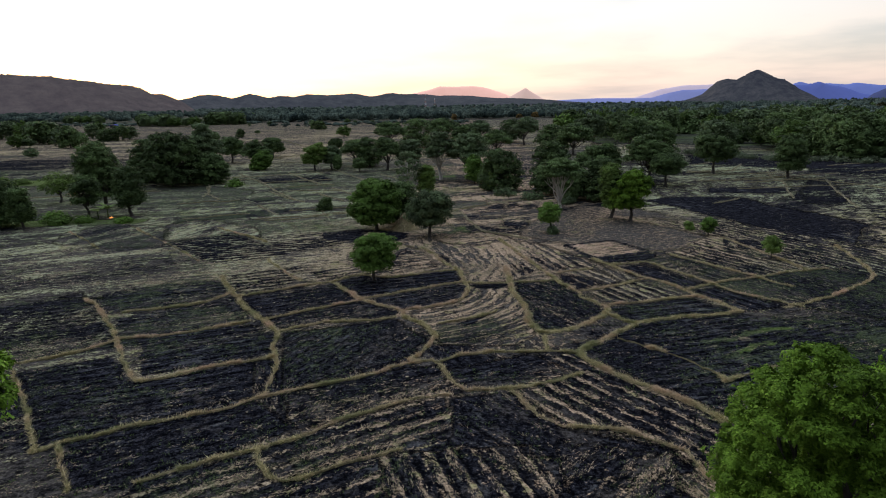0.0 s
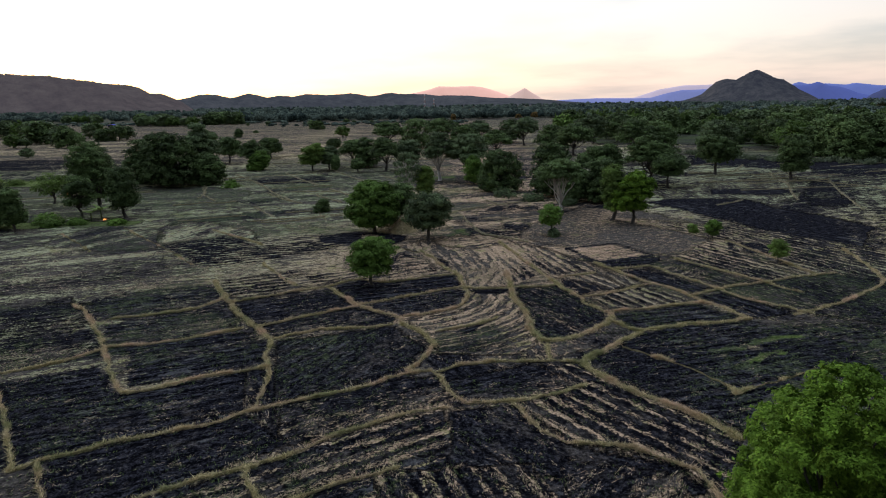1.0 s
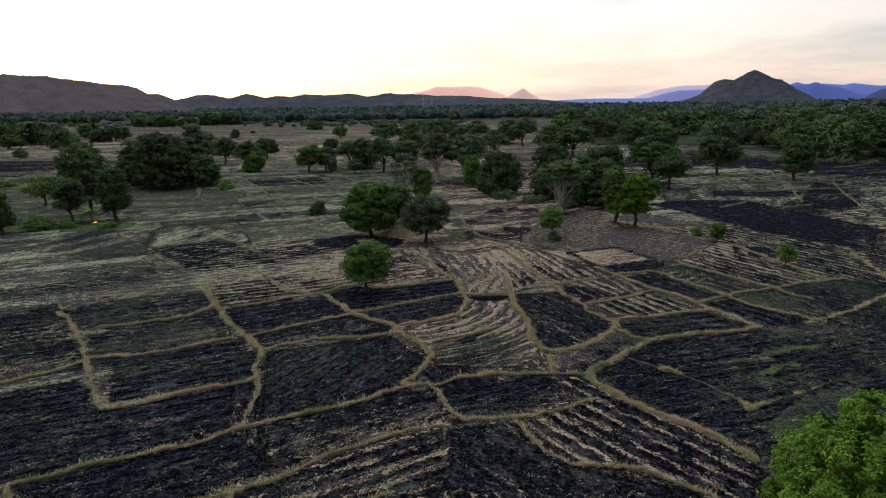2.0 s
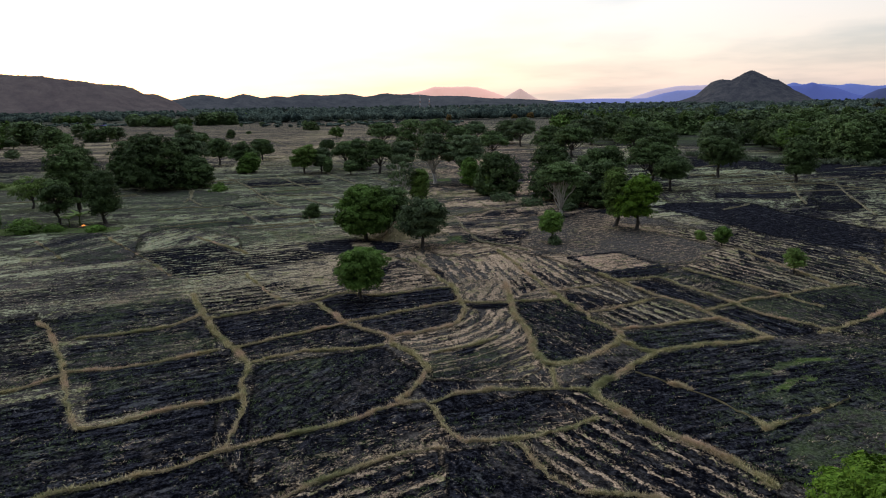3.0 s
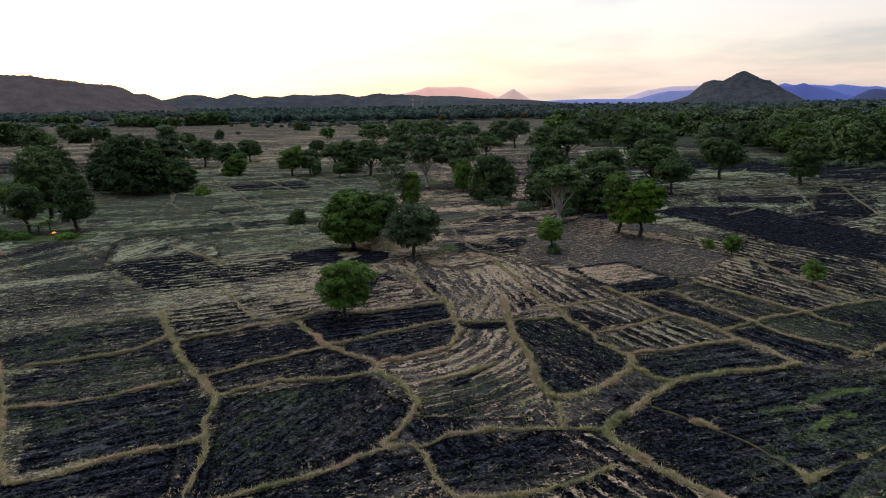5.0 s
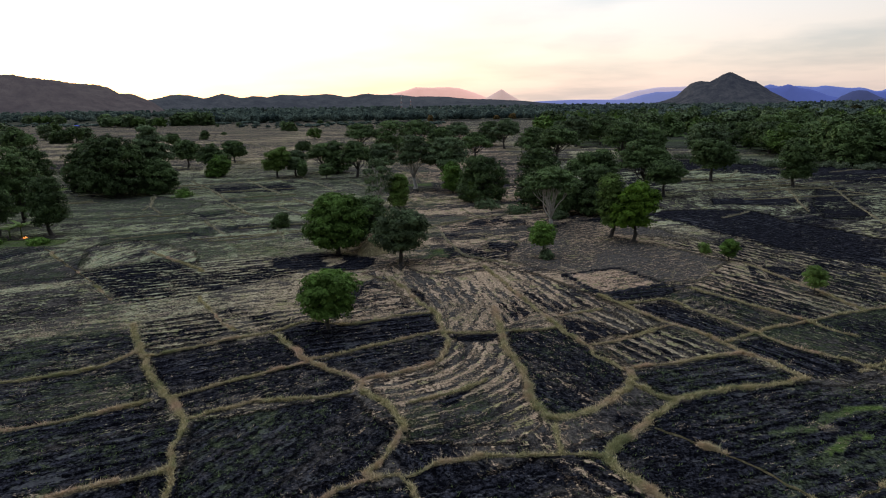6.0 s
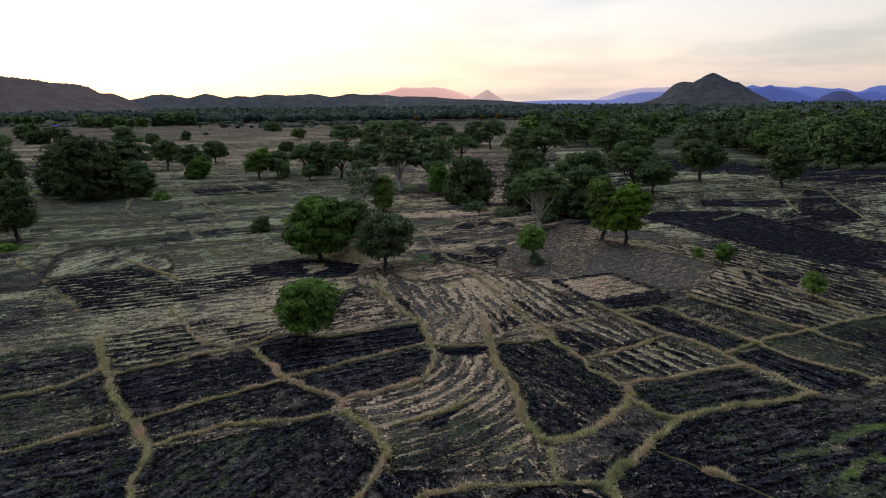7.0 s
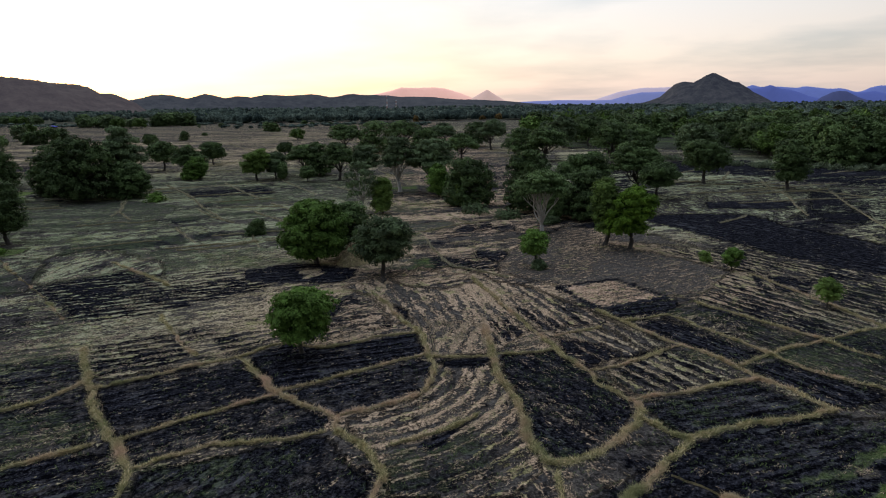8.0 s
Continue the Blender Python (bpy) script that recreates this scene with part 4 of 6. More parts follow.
bund(0.8, (-17.7, 185.0), (-9.4, 170.0))
bund(0.8, (-2.9, 182.7), (5.4, 170.2))
bund(0.9, (105.8, 197.8), (100.0, 183.4), (97.7, 173.6), (90.3, 157.6), (85.4, 146.3))
bund(0.8, (111.6, 176.3), (102.8, 158.1), (97.5, 145.9), (91.4, 132.1))
bund(1.0, (108.8, 221.9), (96.0, 202.1))
bund(0.8, (63.8, 141.3), (72.6, 147.5))
bund(0.8, (89.9, 220.6), (103.8, 231.5))
bund(0.8, (-1.0, 134.3), (5.6, 141.9), (14.0, 148.1), (23.1, 153.1))
bund(0.8, (10.7, 158.2), (13.0, 150.1), (15.9, 144.9))
bund(0.8, (4.7, 133.6), (5.8, 124.9), (7.9, 115.6), (11.8, 111.9), (15.4, 108.0))

bund(0.9, (-40.0, 71.9), (-35.4, 73.3), (-30.7, 75.7), (-29.1, 78.9))
bund(0.8, (-76.4, 122.5), (-68.7, 114.3), (-62.0, 106.8), faint=True)

bund(0.8, (50.0, 106.0), (51.6, 94.8), (52.7, 84.6))
bund(0.7, (-30.0, 145.5), (-24.5, 130.6))
bund(0.9, (65.6, 98.7), (63.6, 91.4), (61.5, 85.0), (59.1, 80.3), (55.0, 77.1), (49.7, 73.4), (44.6, 70.8), (40.8, 68.9))

bund(0.9, (-18.3, 62.2), (-18.2, 60.0), (-17.0, 57.3))
bund(0.6, (-17.0, 57.3), (-16.3, 53.9), (-16.2, 48.9))
bund(1.2, (18.2, 60.6), (21.2, 57.6), (23.3, 55.0), (24.7, 52.3), (25.4, 50.4), faint=True)
bund(0.9, (25.0, 50.2), (29.2, 52.0), (34.7, 54.6), faint=True)

bund(0.5, (-57.1, 195.1), (-48.0, 197.8), (-35.9, 200.2))
bund(0.5, (-50.2, 182.5), (-42.0, 185.5), (-33.4, 187.4))
bund(0.5, (-46.9, 175.2), (-38.0, 175.5), (-28.8, 174.2))
bund(0.7, (-49.2, 174.0), (-42.0, 162.6), (-35.5, 155.1))
bund(0.6, (82.6, 204.9), (84.9, 200.7), (90.8, 200.2))

# more banks on the open fields beyond, along the two ways in which the plots run
bank_rng = np.random.default_rng(31)
for k in range(44):
    bx, by = (bank_rng.uniform(-105, 8), bank_rng.uniform(122, 340)) if k < 32 else (bank_rng.uniform(85, 150), bank_rng.uniform(155, 225))
    way = radians((16 if bank_rng.uniform() < 0.6 else 112) + bank_rng.normal(0, 4))
    long = bank_rng.uniform(14, 42)
    steps = np.linspace(-long / 2, long / 2, 5)
    wave = bank_rng.normal(0, 0.6, 5)
    bund(0.6, *[(bx + s * math.cos(way) - w * math.sin(way), by + s * math.sin(way) + w * math.cos(way)) for s, w in zip(steps, wave)])


# ---- loose straw left in rows on the nearer fields ----
def litter(count, x0, x1, y0, y1, name, mat, label, stalks, size, use_green=False):
    """Tufts of stalks lying along the rows, or weeds standing up between them."""
    x, y = rng.uniform(x0, x1, count), y0 + (y1 - y0) * rng.uniform(0, 1, count) ** 1.4
    burn, straw, green, across, along, ridge, bank, turn = field_values(x, y)
    row = np.sin(across * math.pi / ROW)
    patch = fractal(x / 1.8, y / 1.8, 71, 3)
    if use_green:
        keep = rng.uniform(0, 1, count) < np.clip((green - 0.02) * 1.8 * (patch > 0.42), 0, 1)
    else:
        keep = rng.uniform(0, 1, count) < np.clip(1.2 * straw - 0.10 + (0.14 + 0.4 * ridge) * row + 1.3 * (patch - 0.5), 0.0, 1) ** 2.4
    keep &= np.abs(x) < 10 + 0.95 * y
    x, y, turn = (np.repeat(v[keep], stalks) for v in (x, y, turn))
    k = len(x)
    a = turn + rng.normal(0, 0.5 if not use_green else 3.0, k) + math.pi * (rng.uniform(0, 1, k) < 0.5)
    ahead = np.stack([np.cos(a), np.sin(a), 0 * a], -1)
    side = np.stack([-np.sin(a), np.cos(a), 0 * a], -1)
    run, drift = rng.normal(0, 1.1 * size, k), rng.normal(0, 0.35 * size, k)
    root = np.stack([x + run * np.cos(turn) - drift * np.sin(turn), y + run * np.sin(turn) + drift * np.cos(turn), rng.uniform(-0.06, 0.03, k)], -1)
    long = (size * rng.uniform(0.5, 1.3, k))[:, None]
    rise = rng.uniform(0.15, 0.75, (k, 1)) if not use_green else rng.uniform(0.5, 1.2, (k, 1))
    wide = side * long * rng.uniform(0.07, 0.13, (k, 1)) * (2.2 if use_green else 1.0)
    verts = np.stack([root - wide, root + wide, root + ahead * long + np.array([0, 0, 1.0]) * long * rise], 1).reshape(-1, 3)
    return tagged(new(name, mesh_from(name, verts, np.arange(3 * k).reshape(k, 3), mat)), label, "weeds" if use_green else "straw", kind="stuff")


litter(100000, -46, 48, 32, 92, "loose_straw", STRAW, "loose pale straw and stubble left in rows on the near fields", 8, 0.17)
litter(46000, -70, 60, 84, 135, "loose_straw", STRAW, "loose pale straw and stubble left in rows on the farther fields", 5, 0.26)
litter(42000, -50, 60, 32, 100, "field_weeds", WEED, "sparse green weeds regrowing on the burnt fields", 4, 0.12, True)


# ---- trees ----
def tube(path, radii, sides=6):
    """A tapered limb along a path."""
    path, radii = np.asarray(path, float), np.asarray(radii, float)
    d = np.gradient(path, axis=0)
    d /= np.maximum(np.linalg.norm(d, axis=1, keepdims=True), 1e-9)
    ref = np.where(np.abs(d[:, 2:3]) > 0.9, [[1.0, 0, 0]], [[0, 0, 1.0]])
    a = np.cross(d, ref)
    a /= np.linalg.norm(a, axis=1, keepdims=True)
    b = np.cross(d, a)
    t = np.linspace(0, 2 * math.pi, sides, endpoint=False)
    ring = path[:, None] + radii[:, None, None] * (np.cos(t)[None, :, None] * a[:, None] + np.sin(t)[None, :, None] * b[:, None])
    k = len(path)
    idx = np.arange(k * sides).reshape(k, sides)
    nxt = np.roll(idx, -1, 1)
    faces = np.stack([idx[:-1], nxt[:-1], nxt[1:], idx[1:]], -1).reshape(-1, 4)
    return ring.reshape(-1, 3), faces


def joined(pieces):
    verts, faces, base = [], [], 0
    for v, f in pieces:
        verts.append(v)
        faces.append(f + base)
        base += len(v)
    return np.concatenate(verts), np.concatenate(faces)


def limb(a, b, r0, r1, sag, r):
    """A bent limb from a to b."""
    s = np.linspace(0, 1, 7)[:, None]
    bend = r.normal(0, 0.08, 3) * np.linalg.norm(np.subtract(b, a)) + np.array([0, 0, sag])
    wob = r.normal(0, 0.025, (7, 3)) * np.linalg.norm(np.subtract(b, a)) * np.minimum(s, 1 - s) * 2
    return np.asarray(a) * (1 - s) + np.asarray(b) * s + bend * (4 * s * (1 - s)) + wob, (r0 * (1 - s) + r1 * s)[:, 0]


# crown base, number of leaf pads, pad size against the crown's width, pad flatness, outline
STYLES = {
    "round": (0.34, 34, 0.17, 0.50, "ball"),
    "dense": (0.06, 48, 0.15, 0.46, "dome"),
    "umbrella": (0.40, 32, 0.15, 0.36, "parasol"),
    "flat_top": (0.60, 34, 0.12, 0.32, "parasol"),
    "column": (0.20, 38, 0.22, 0.42, "spindle"),
    "cone": (0.10, 32, 0.22, 0.50, "spindle"),
    "low_round": (0.26, 42, 0.15, 0.54, "ball"),
    "loose": (0.28, 22, 0.16, 0.46, "ball"),
    "full": (0.15, 50, 0.15, 0.48, "ball"),
    "grand": (0.04, 80, 0.12, 0.46, "dome"),
    "bush": (-0.1, 18, 0.22, 0.70, "dome"),
    "great": (0.12, 130, 0.085, 0.46, "dome"),
}


def crown_radius(outline, u):
    """How wide a crown is at the height u, from 0 at its base to 1 at its top."""
    if outline == "ball":
        return math.sqrt(max(0.0, 1 - (2 * u - 0.9) ** 2 * (0.9 if u < 0.45 else 0.82)))
    if outline == "spindle":
        return 0.55 + 0.6 * u - 1.02 * u**3
    return math.sqrt(max(0.0, 1 - 0.92 * u * u)) * (0.86 + 0.14 * min(1.0, 4 * u))


def tree_meshes(seed, height, width, style, leaf_mat, bark, leaves, leaf):
    """The trunk with its limbs, and the crown of many small leaves on uneven pads with gaps between."""
    r = np.random.default_rng(seed)
    low, pads, rel, flat, outline = STYLES[style]
    z0, z1 = low * height, height
    skew = r.normal(0, 0.08, 2)
    bulge = r.uniform(0, 6.28, 3)
    centres, sizes = [], []
    while len(centres) < pads:
        size = rel * width * r.uniform(0.6, 1.45)
        best, room = None, -1.0
        for _ in range(10):  # the freest of some places
            a = r.uniform(0, 2 * math.pi)
            q = 1.0 if r.uniform() < 0.7 else r.uniform(0.1, 0.9)
            uneven = 0.88 + 0.10 * math.sin(2 * a + bulge[0]) + 0.09 * math.sin(3 * a + bulge[1])
            if outline == "parasol":
                q = math.sqrt(r.uniform(0, 1))
                u = 1 - 0.72 * q * q + r.normal(0, 0.07) + 0.08 * math.sin(2 * a + bulge[2])
                rad = q * uneven
            else:
                u = r.uniform(0.0, 1.0)
                rad = crown_radius(outline, u) * q * uneven * (1 + 0.1 * math.sin(7 * u + bulge[2] + a))
            reach = max(width / 2 - size * 0.85, 0.05)
            p = np.array([math.cos(a) * rad * reach + skew[0] * (u - 0.5) * width, math.sin(a) * rad * reach + skew[1] * (u - 0.5) * width,
                          z0 + size * flat * 0.3 + u * max(z1 - z0 - size * flat * 1.3, 0.05)])
            free = min((np.linalg.norm((p - c) * (1, 1, 1.5)) / (size + s) for c, s in zip(centres, sizes)), default=9.0) * (1.0 if q > 0.9 or outline == "parasol" else 0.75)
            if free > room:
                best, room = p, free
        centres.append(best)
        sizes.append(size)
    centres, sizes = np.array(centres), np.array(sizes)
    # trunk and limbs
    thick = 0.024 * height + 0.012 * width
    forked = outline == "parasol"
    fork = np.array([r.normal(0, 0.03) * height, r.normal(0, 0.03) * height, (0.10 if style == "flat_top" else 0.2) * height if forked else max(0.18 * height, min(z0 * 0.9, 0.42 * height))])
    path, radii = limb((0, 0, -0.25), fork, thick * 1.15, thick * 0.8, 0, r)
    radii[0] *= 1.5
    stem = tube(path, radii, 8)
    limbs = []
    for k in np.argsort(-sizes)[: min(16, pads)]:
        pieces = []
        mid_point = fork * (0.4 if forked else 0.45) + centres[k] * (0.6 if forked else 0.55) + np.array([0, 0, (-0.02 if forked else -0.04) * height])
        path, radii = limb(fork, mid_point, thick * (0.36 if forked else 0.5), thick * 0.24, 0.02 * height, r)
        pieces.append(tube(path, radii, 5))
        for j in range(3 if forked else 2):
            tip = centres[k] + r.normal(0, 0.4, 3) * sizes[k] * (1, 1, 0.3)
            path, radii = limb(mid_point, tip, thick * 0.2, thick * 0.05, 0, r)
            pieces.append(tube(path, radii, 3))
        limbs.append(joined(pieces))
    # leaves in small sprays over the pads, with gaps between
    each = 11
    count = int(2.1 * leaves / each)
    weight = sizes**2 / (sizes**2).sum()
    k = r.choice(pads, count, p=weight)
    d = r.normal(0, 1, (count, 3))
    d /= np.linalg.norm(d, axis=1, keepdims=True)
    d[:, 2] = np.where(d[:, 2] < -0.5, -d[:, 2], d[:, 2])
    lump = 1 + 0.22 * np.sin(d[:, 0] * 6 + k) * np.sin(d[:, 1] * 6 + 2.0 * k) + 0.16 * np.sin(d[:, 2] * 7 + 3.0 * np.arctan2(d[:, 1], d[:, 0]) + k)
    rad = sizes[k] * lump * np.where(r.uniform(0, 1, count) < 0.84, r.uniform(0.78, 1.2, count), r.uniform(0.25, 0.9, count))
    spray = centres[k] + d * rad[:, None] * np.array([1, 1, flat])
    wave = spray * (2 * math.pi / max(0.17 * width, 4.5 * leaf)) * r.uniform(0.85, 1.15, 3) + r.uniform(0, 6.28, 3)
    gap = np.sin(wave[:, 0] + 0.6 * np.sin(wave[:, 2])) * np.sin(wave[:, 1]) + 0.5 * np.sin(1.3 * wave[:, 2] + 0.7 * wave[:, 0])
    chosen = np.flatnonzero(gap > -0.08)[: leaves // each]
    spray, d, k = spray[chosen], d[chosen], k[chosen]
    out = d / np.array([1, 1, flat])
    out /= np.linalg.norm(out, axis=1, keepdims=True)
    out += r.normal(0, 0.20, out.shape) + np.array([0, 0, 0.30])
    out /= np.linalg.norm(out, axis=1, keepdims=True)
    span = leaf * r.uniform(1.0, 2.1, len(spray))
    pad_tone, spray_tone = r.uniform(0, 1, pads)[k], r.uniform(0, 1, len(spray))
    at, out, span, tone = (np.repeat(v, each, 0) for v in (spray, out, span, 0.62 * pad_tone + 0.22 * spray_tone))
    leaves = len(at)
    axis = np.cross(out, r.normal(0, 1, (leaves, 3)))
    axis /= np.maximum(np.linalg.norm(axis, axis=1, keepdims=True), 1e-6)
    reach = np.sqrt(r.uniform(0, 1, leaves))[:, None]
    at = at + axis * reach * span[:, None] - out * reach**2 * span[:, None] * 0.25 + r.normal(0, 0.22 * leaf, (leaves, 3))
    normal = out + 0.35 * axis * reach + r.normal(0, 0.30, (leaves, 3))
    normal /= np.linalg.norm(normal, axis=1, keepdims=True)
    axis = axis + r.normal(0, 0.5, (leaves, 3))
    axis -= normal * (axis * normal).sum(1, keepdims=True)
    axis /= np.maximum(np.linalg.norm(axis, axis=1, keepdims=True), 1e-6)
    other = np.cross(normal, axis)
    long = (leaf * r.uniform(0.6, 1.4, leaves))[:, None]
    wide = long * r.uniform(0.6, 0.95, (leaves, 1))
    verts = np.stack([at - axis * long * 0.42 - other * wide * 0.5, at - axis * long * 0.42 + other * wide * 0.5, at + axis * long * 0.75 - normal * long * 0.18], 1).reshape(-1, 3)
    verts[:, 2] = np.maximum(verts[:, 2], 0.02)
    crown = mesh_from("crown", verts, np.arange(3 * leaves).reshape(leaves, 3), leaf_mat)
    tone = tone + r.uniform(0, 0.16, leaves)
    crown.attributes.new("tone", "FLOAT", "POINT").data.foreach_set("value", np.repeat(tone, 3).astype(np.float32))
    return mesh_from("trunk", *stem, bark, True), crown, [mesh_from("limb", *p, bark, True) for p in limbs]


tree_seed = [100]


def tree(x, y, height, width, style, leaf_mat, label, bark=None, leaves=7500, leaf=0.42, name="tree", group="field trees"):
    tree_seed[0] += 1
    trunk, crown, limbs = tree_meshes(tree_seed[0], height, width, style, leaf_mat, bark or BARK, int(2.3 * leaves), (0.82 if leaf < 0.25 else 0.80) * leaf)
    ob = thing(name, x, y, float(land(x, y)) - 0.05, label, "tree" if name == "tree" else "shrub", group)
    trunk = part("trunk", trunk, ob)
    for me in limbs:
        part("limb", me, trunk)
    part("crown", crown, ob)
    return ob


# the tall trees that the flight starts beside
tree(18.4, 27.0, 13.2, 11.4, "great", FRESH, "large broad tree with fresh bright green leaves", leaves=105000, leaf=0.155)
tree(28.0, 30.0, 11.6, 11.5, "great", FRESH, "broad bright green tree beside a taller one", leaves=26000, leaf=0.26)
tree(-28.0, 28.5, 14.2, 10.6, "flat_top", FRESH, "tall tree with fresh bright green leaves", leaves=22000, leaf=0.26)
# in the burnt fields
tree(-9.85, 84.0, 6.9, 6.6, "low_round", GREEN, "small round green tree on a burnt plot", leaves=17000, leaf=0.24)
tree(-13.2, 119.5, 10.2, 10.2, "full", GREEN, "broad dense green tree with a low crown", leaves=21000, leaf=0.36)
tree(-8.6, 125.5, 8.6, 7.5, "dense", DARK, "dark green tree close behind a broader one", leaves=12000, leaf=0.36)
tree(-2.4, 111.4, 9.1, 9.0, "low_round", OLIVE, "grey-green tree with an open crown", leaves=12000, leaf=0.34)
tree(-27.6, 142.1, 3.5, 3.8, "bush", DARK, "small dark bushy tree", leaves=2500, leaf=0.28)
tree(-4.2, 161.7, 8.4, 5.6, "cone", SPROUT, "upright light green field tree", leaves=7500, leaf=0.36)
tree(20.3, 114.1, 5.8, 4.6, "round", GREEN, "small green tree on a thin trunk", leaves=4500, leaf=0.26)
tree(27.1, 139.1, 11.4, 12.4, "flat_top", DARK, "flat-topped tree with pale bare forking limbs", bark=PALE_BARK, leaves=13500, leaf=0.36)
tree(35.4, 126.5, 12.2, 6.2, "column", SPROUT, "slender light green field tree", leaves=9750, leaf=0.32)
tree(38.5, 122.9, 10.6, 8.0, "low_round", FRESH, "green tree with a full oval crown", leaves=15000, leaf=0.32)
tree(29.3, 161.0, 14.0, 13.0, "grand", DARK, "large dark tree in a clump", leaves=13500, leaf=0.45)
tree(41.0, 160.0, 12.8, 13.6, "umbrella", DARK, "spreading dark tree in a clump", leaves=13500, leaf=0.45)
tree(39.0, 149.5, 10.4, 11.0, "dense", DARK, "dark leafy tree in a clump", leaves=12000, leaf=0.42)
tree(33.0, 152.0, 8.5, 9.5, "dense", DARK, "low dark tree in a clump", leaves=9000, leaf=0.42)
tree(16.4, 171.0, 11.4, 13.4, "grand", DARK, "broad dark round field tree", leaves=13500, leaf=0.45)
tree(13.6, 168.0, 5.4, 2.8, "cone", SPROUT, "young light green tree under a dark one", leaves=1500, leaf=0.34)
tree(60.5, 179.3, 13.8, 14.4, "umbrella", DARK, "spreading flat-topped dark tree", leaves=12000, leaf=0.48)
tree(63.6, 172.4, 9.4, 10.6, "round", DARK, "dark green tree beside a taller one", leaves=9750, leaf=0.44)
tree(87.8, 197.1, 12.8, 13.0, "round", DARK, "dark tree with a short thick trunk", leaves=10500, leaf=0.48)
tree(104.3, 182.7, 13.6, 9.8, "column", DARK, "tall narrow dark tree", leaves=10500, leaf=0.46)
tree(48.3, 108.3, 3.3, 3.3, "loose", GREEN, "young green tree in the stubble", leaves=1800, leaf=0.28)
tree(46.9, 113.7, 1.9, 2.0, "bush", SPROUT, "light green sapling in the stubble", leaves=700, leaf=0.25)
tree(50.9, 91.3, 3.8, 3.3, "loose", SPROUT, "light green sapling in the stubble", leaves=1800, leaf=0.26)
# left of the fields
tree(-84.0, 193.0, 16.8, 21.0, "grand", DARK, "huge dark spreading tree", leaves=19500, leaf=0.55)
tree(-96.5, 202.0, 14.5, 14.0, "grand", DARK, "dark tree at the edge of a clump", leaves=12000, leaf=0.5)
tree(-78.8, 205.6, 17.5, 13.0, "umbrella", OLIVE, "tall spreading tree at the back of a clump", leaves=12000, leaf=0.5)
tree(-74.0, 195.7, 9.8, 12.0, "grand", DARK, "low dark tree at the edge of a clump", leaves=12000, leaf=0.5)
tree(-72.3, 140.2, 11.8, 8.2, "column", DARK, "tall dark tree in several leafy tiers", leaves=11250, leaf=0.36)
tree(-123.1, 220.2, 12.5, 13.0, "dense", DARK, "dark spreading field tree", leaves=9000, leaf=0.5)
tree(-85.0, 151.0, 16.8, 11.0, "full", DARK, "tall dark leafy field tree", leaves=13500, leaf=0.38)
tree(-82.0, 139.2, 9.8, 7.4, "loose", DARK, "dark tree with bare lower limbs", leaves=6000, leaf=0.36)
tree(-95.5, 129.1, 10.4, 9.5, "dense", DARK, "dark tree with leaves to the ground", leaves=12000, leaf=0.38)
tree(-88.5, 126.5, 9.0, 5.5, "column", DARK, "dark leafy tree beside a broader one", leaves=7500, leaf=0.38)
for bx, by, bh, bw in ((-79.5, 133, 1.5, 5), (-84, 131, 1.4, 5), (-70, 132, 1.2, 4), (-87, 135, 2.2, 7), (-64, 188, 2.5, 6), (-102, 190, 2.0, 7)):
    tree(bx, by, bh, bw, "bush", GREEN, "low green shrub beside the trees", leaves=1200, leaf=0.32, name="shrub", group="shrubs")
for bx, by, bh, bw in ((17, 160, 2.2, 8), (23, 153, 1.9, 7), (30, 146, 1.6, 5), (20.6, 112.2, 1.6, 2.2)):
    tree(bx, by, bh, bw, "bush", OLIVE, "low olive shrub under the trees", leaves=1100, leaf=0.32, name="shrub", group="shrubs")
tree(-105.0, 194.0, 6.0, 4.6, "loose", OLIVE, "small thin half-bare tree", bark=PALE_BARK, leaves=420, leaf=0.3)
tree(-102.2, 161.7, 8.6, 9.0, "loose", SPROUT, "thin open light green tree on a grey trunk", leaves=2600, leaf=0.34)
for bx, by, bh, bw in ((-150, 206, 2.4, 8), (-140, 203, 1.8, 7), (-128, 207, 2.6, 8), (-118, 202, 1.9, 6), (-112, 198, 1.6, 6), (-103, 133, 1.5, 6), (-110, 132, 1.8, 6)):
    tree(bx, by, bh, bw, "bush", SPROUT, "low bright green bush at a field edge", leaves=1200, leaf=0.34, name="shrub", group="shrubs")


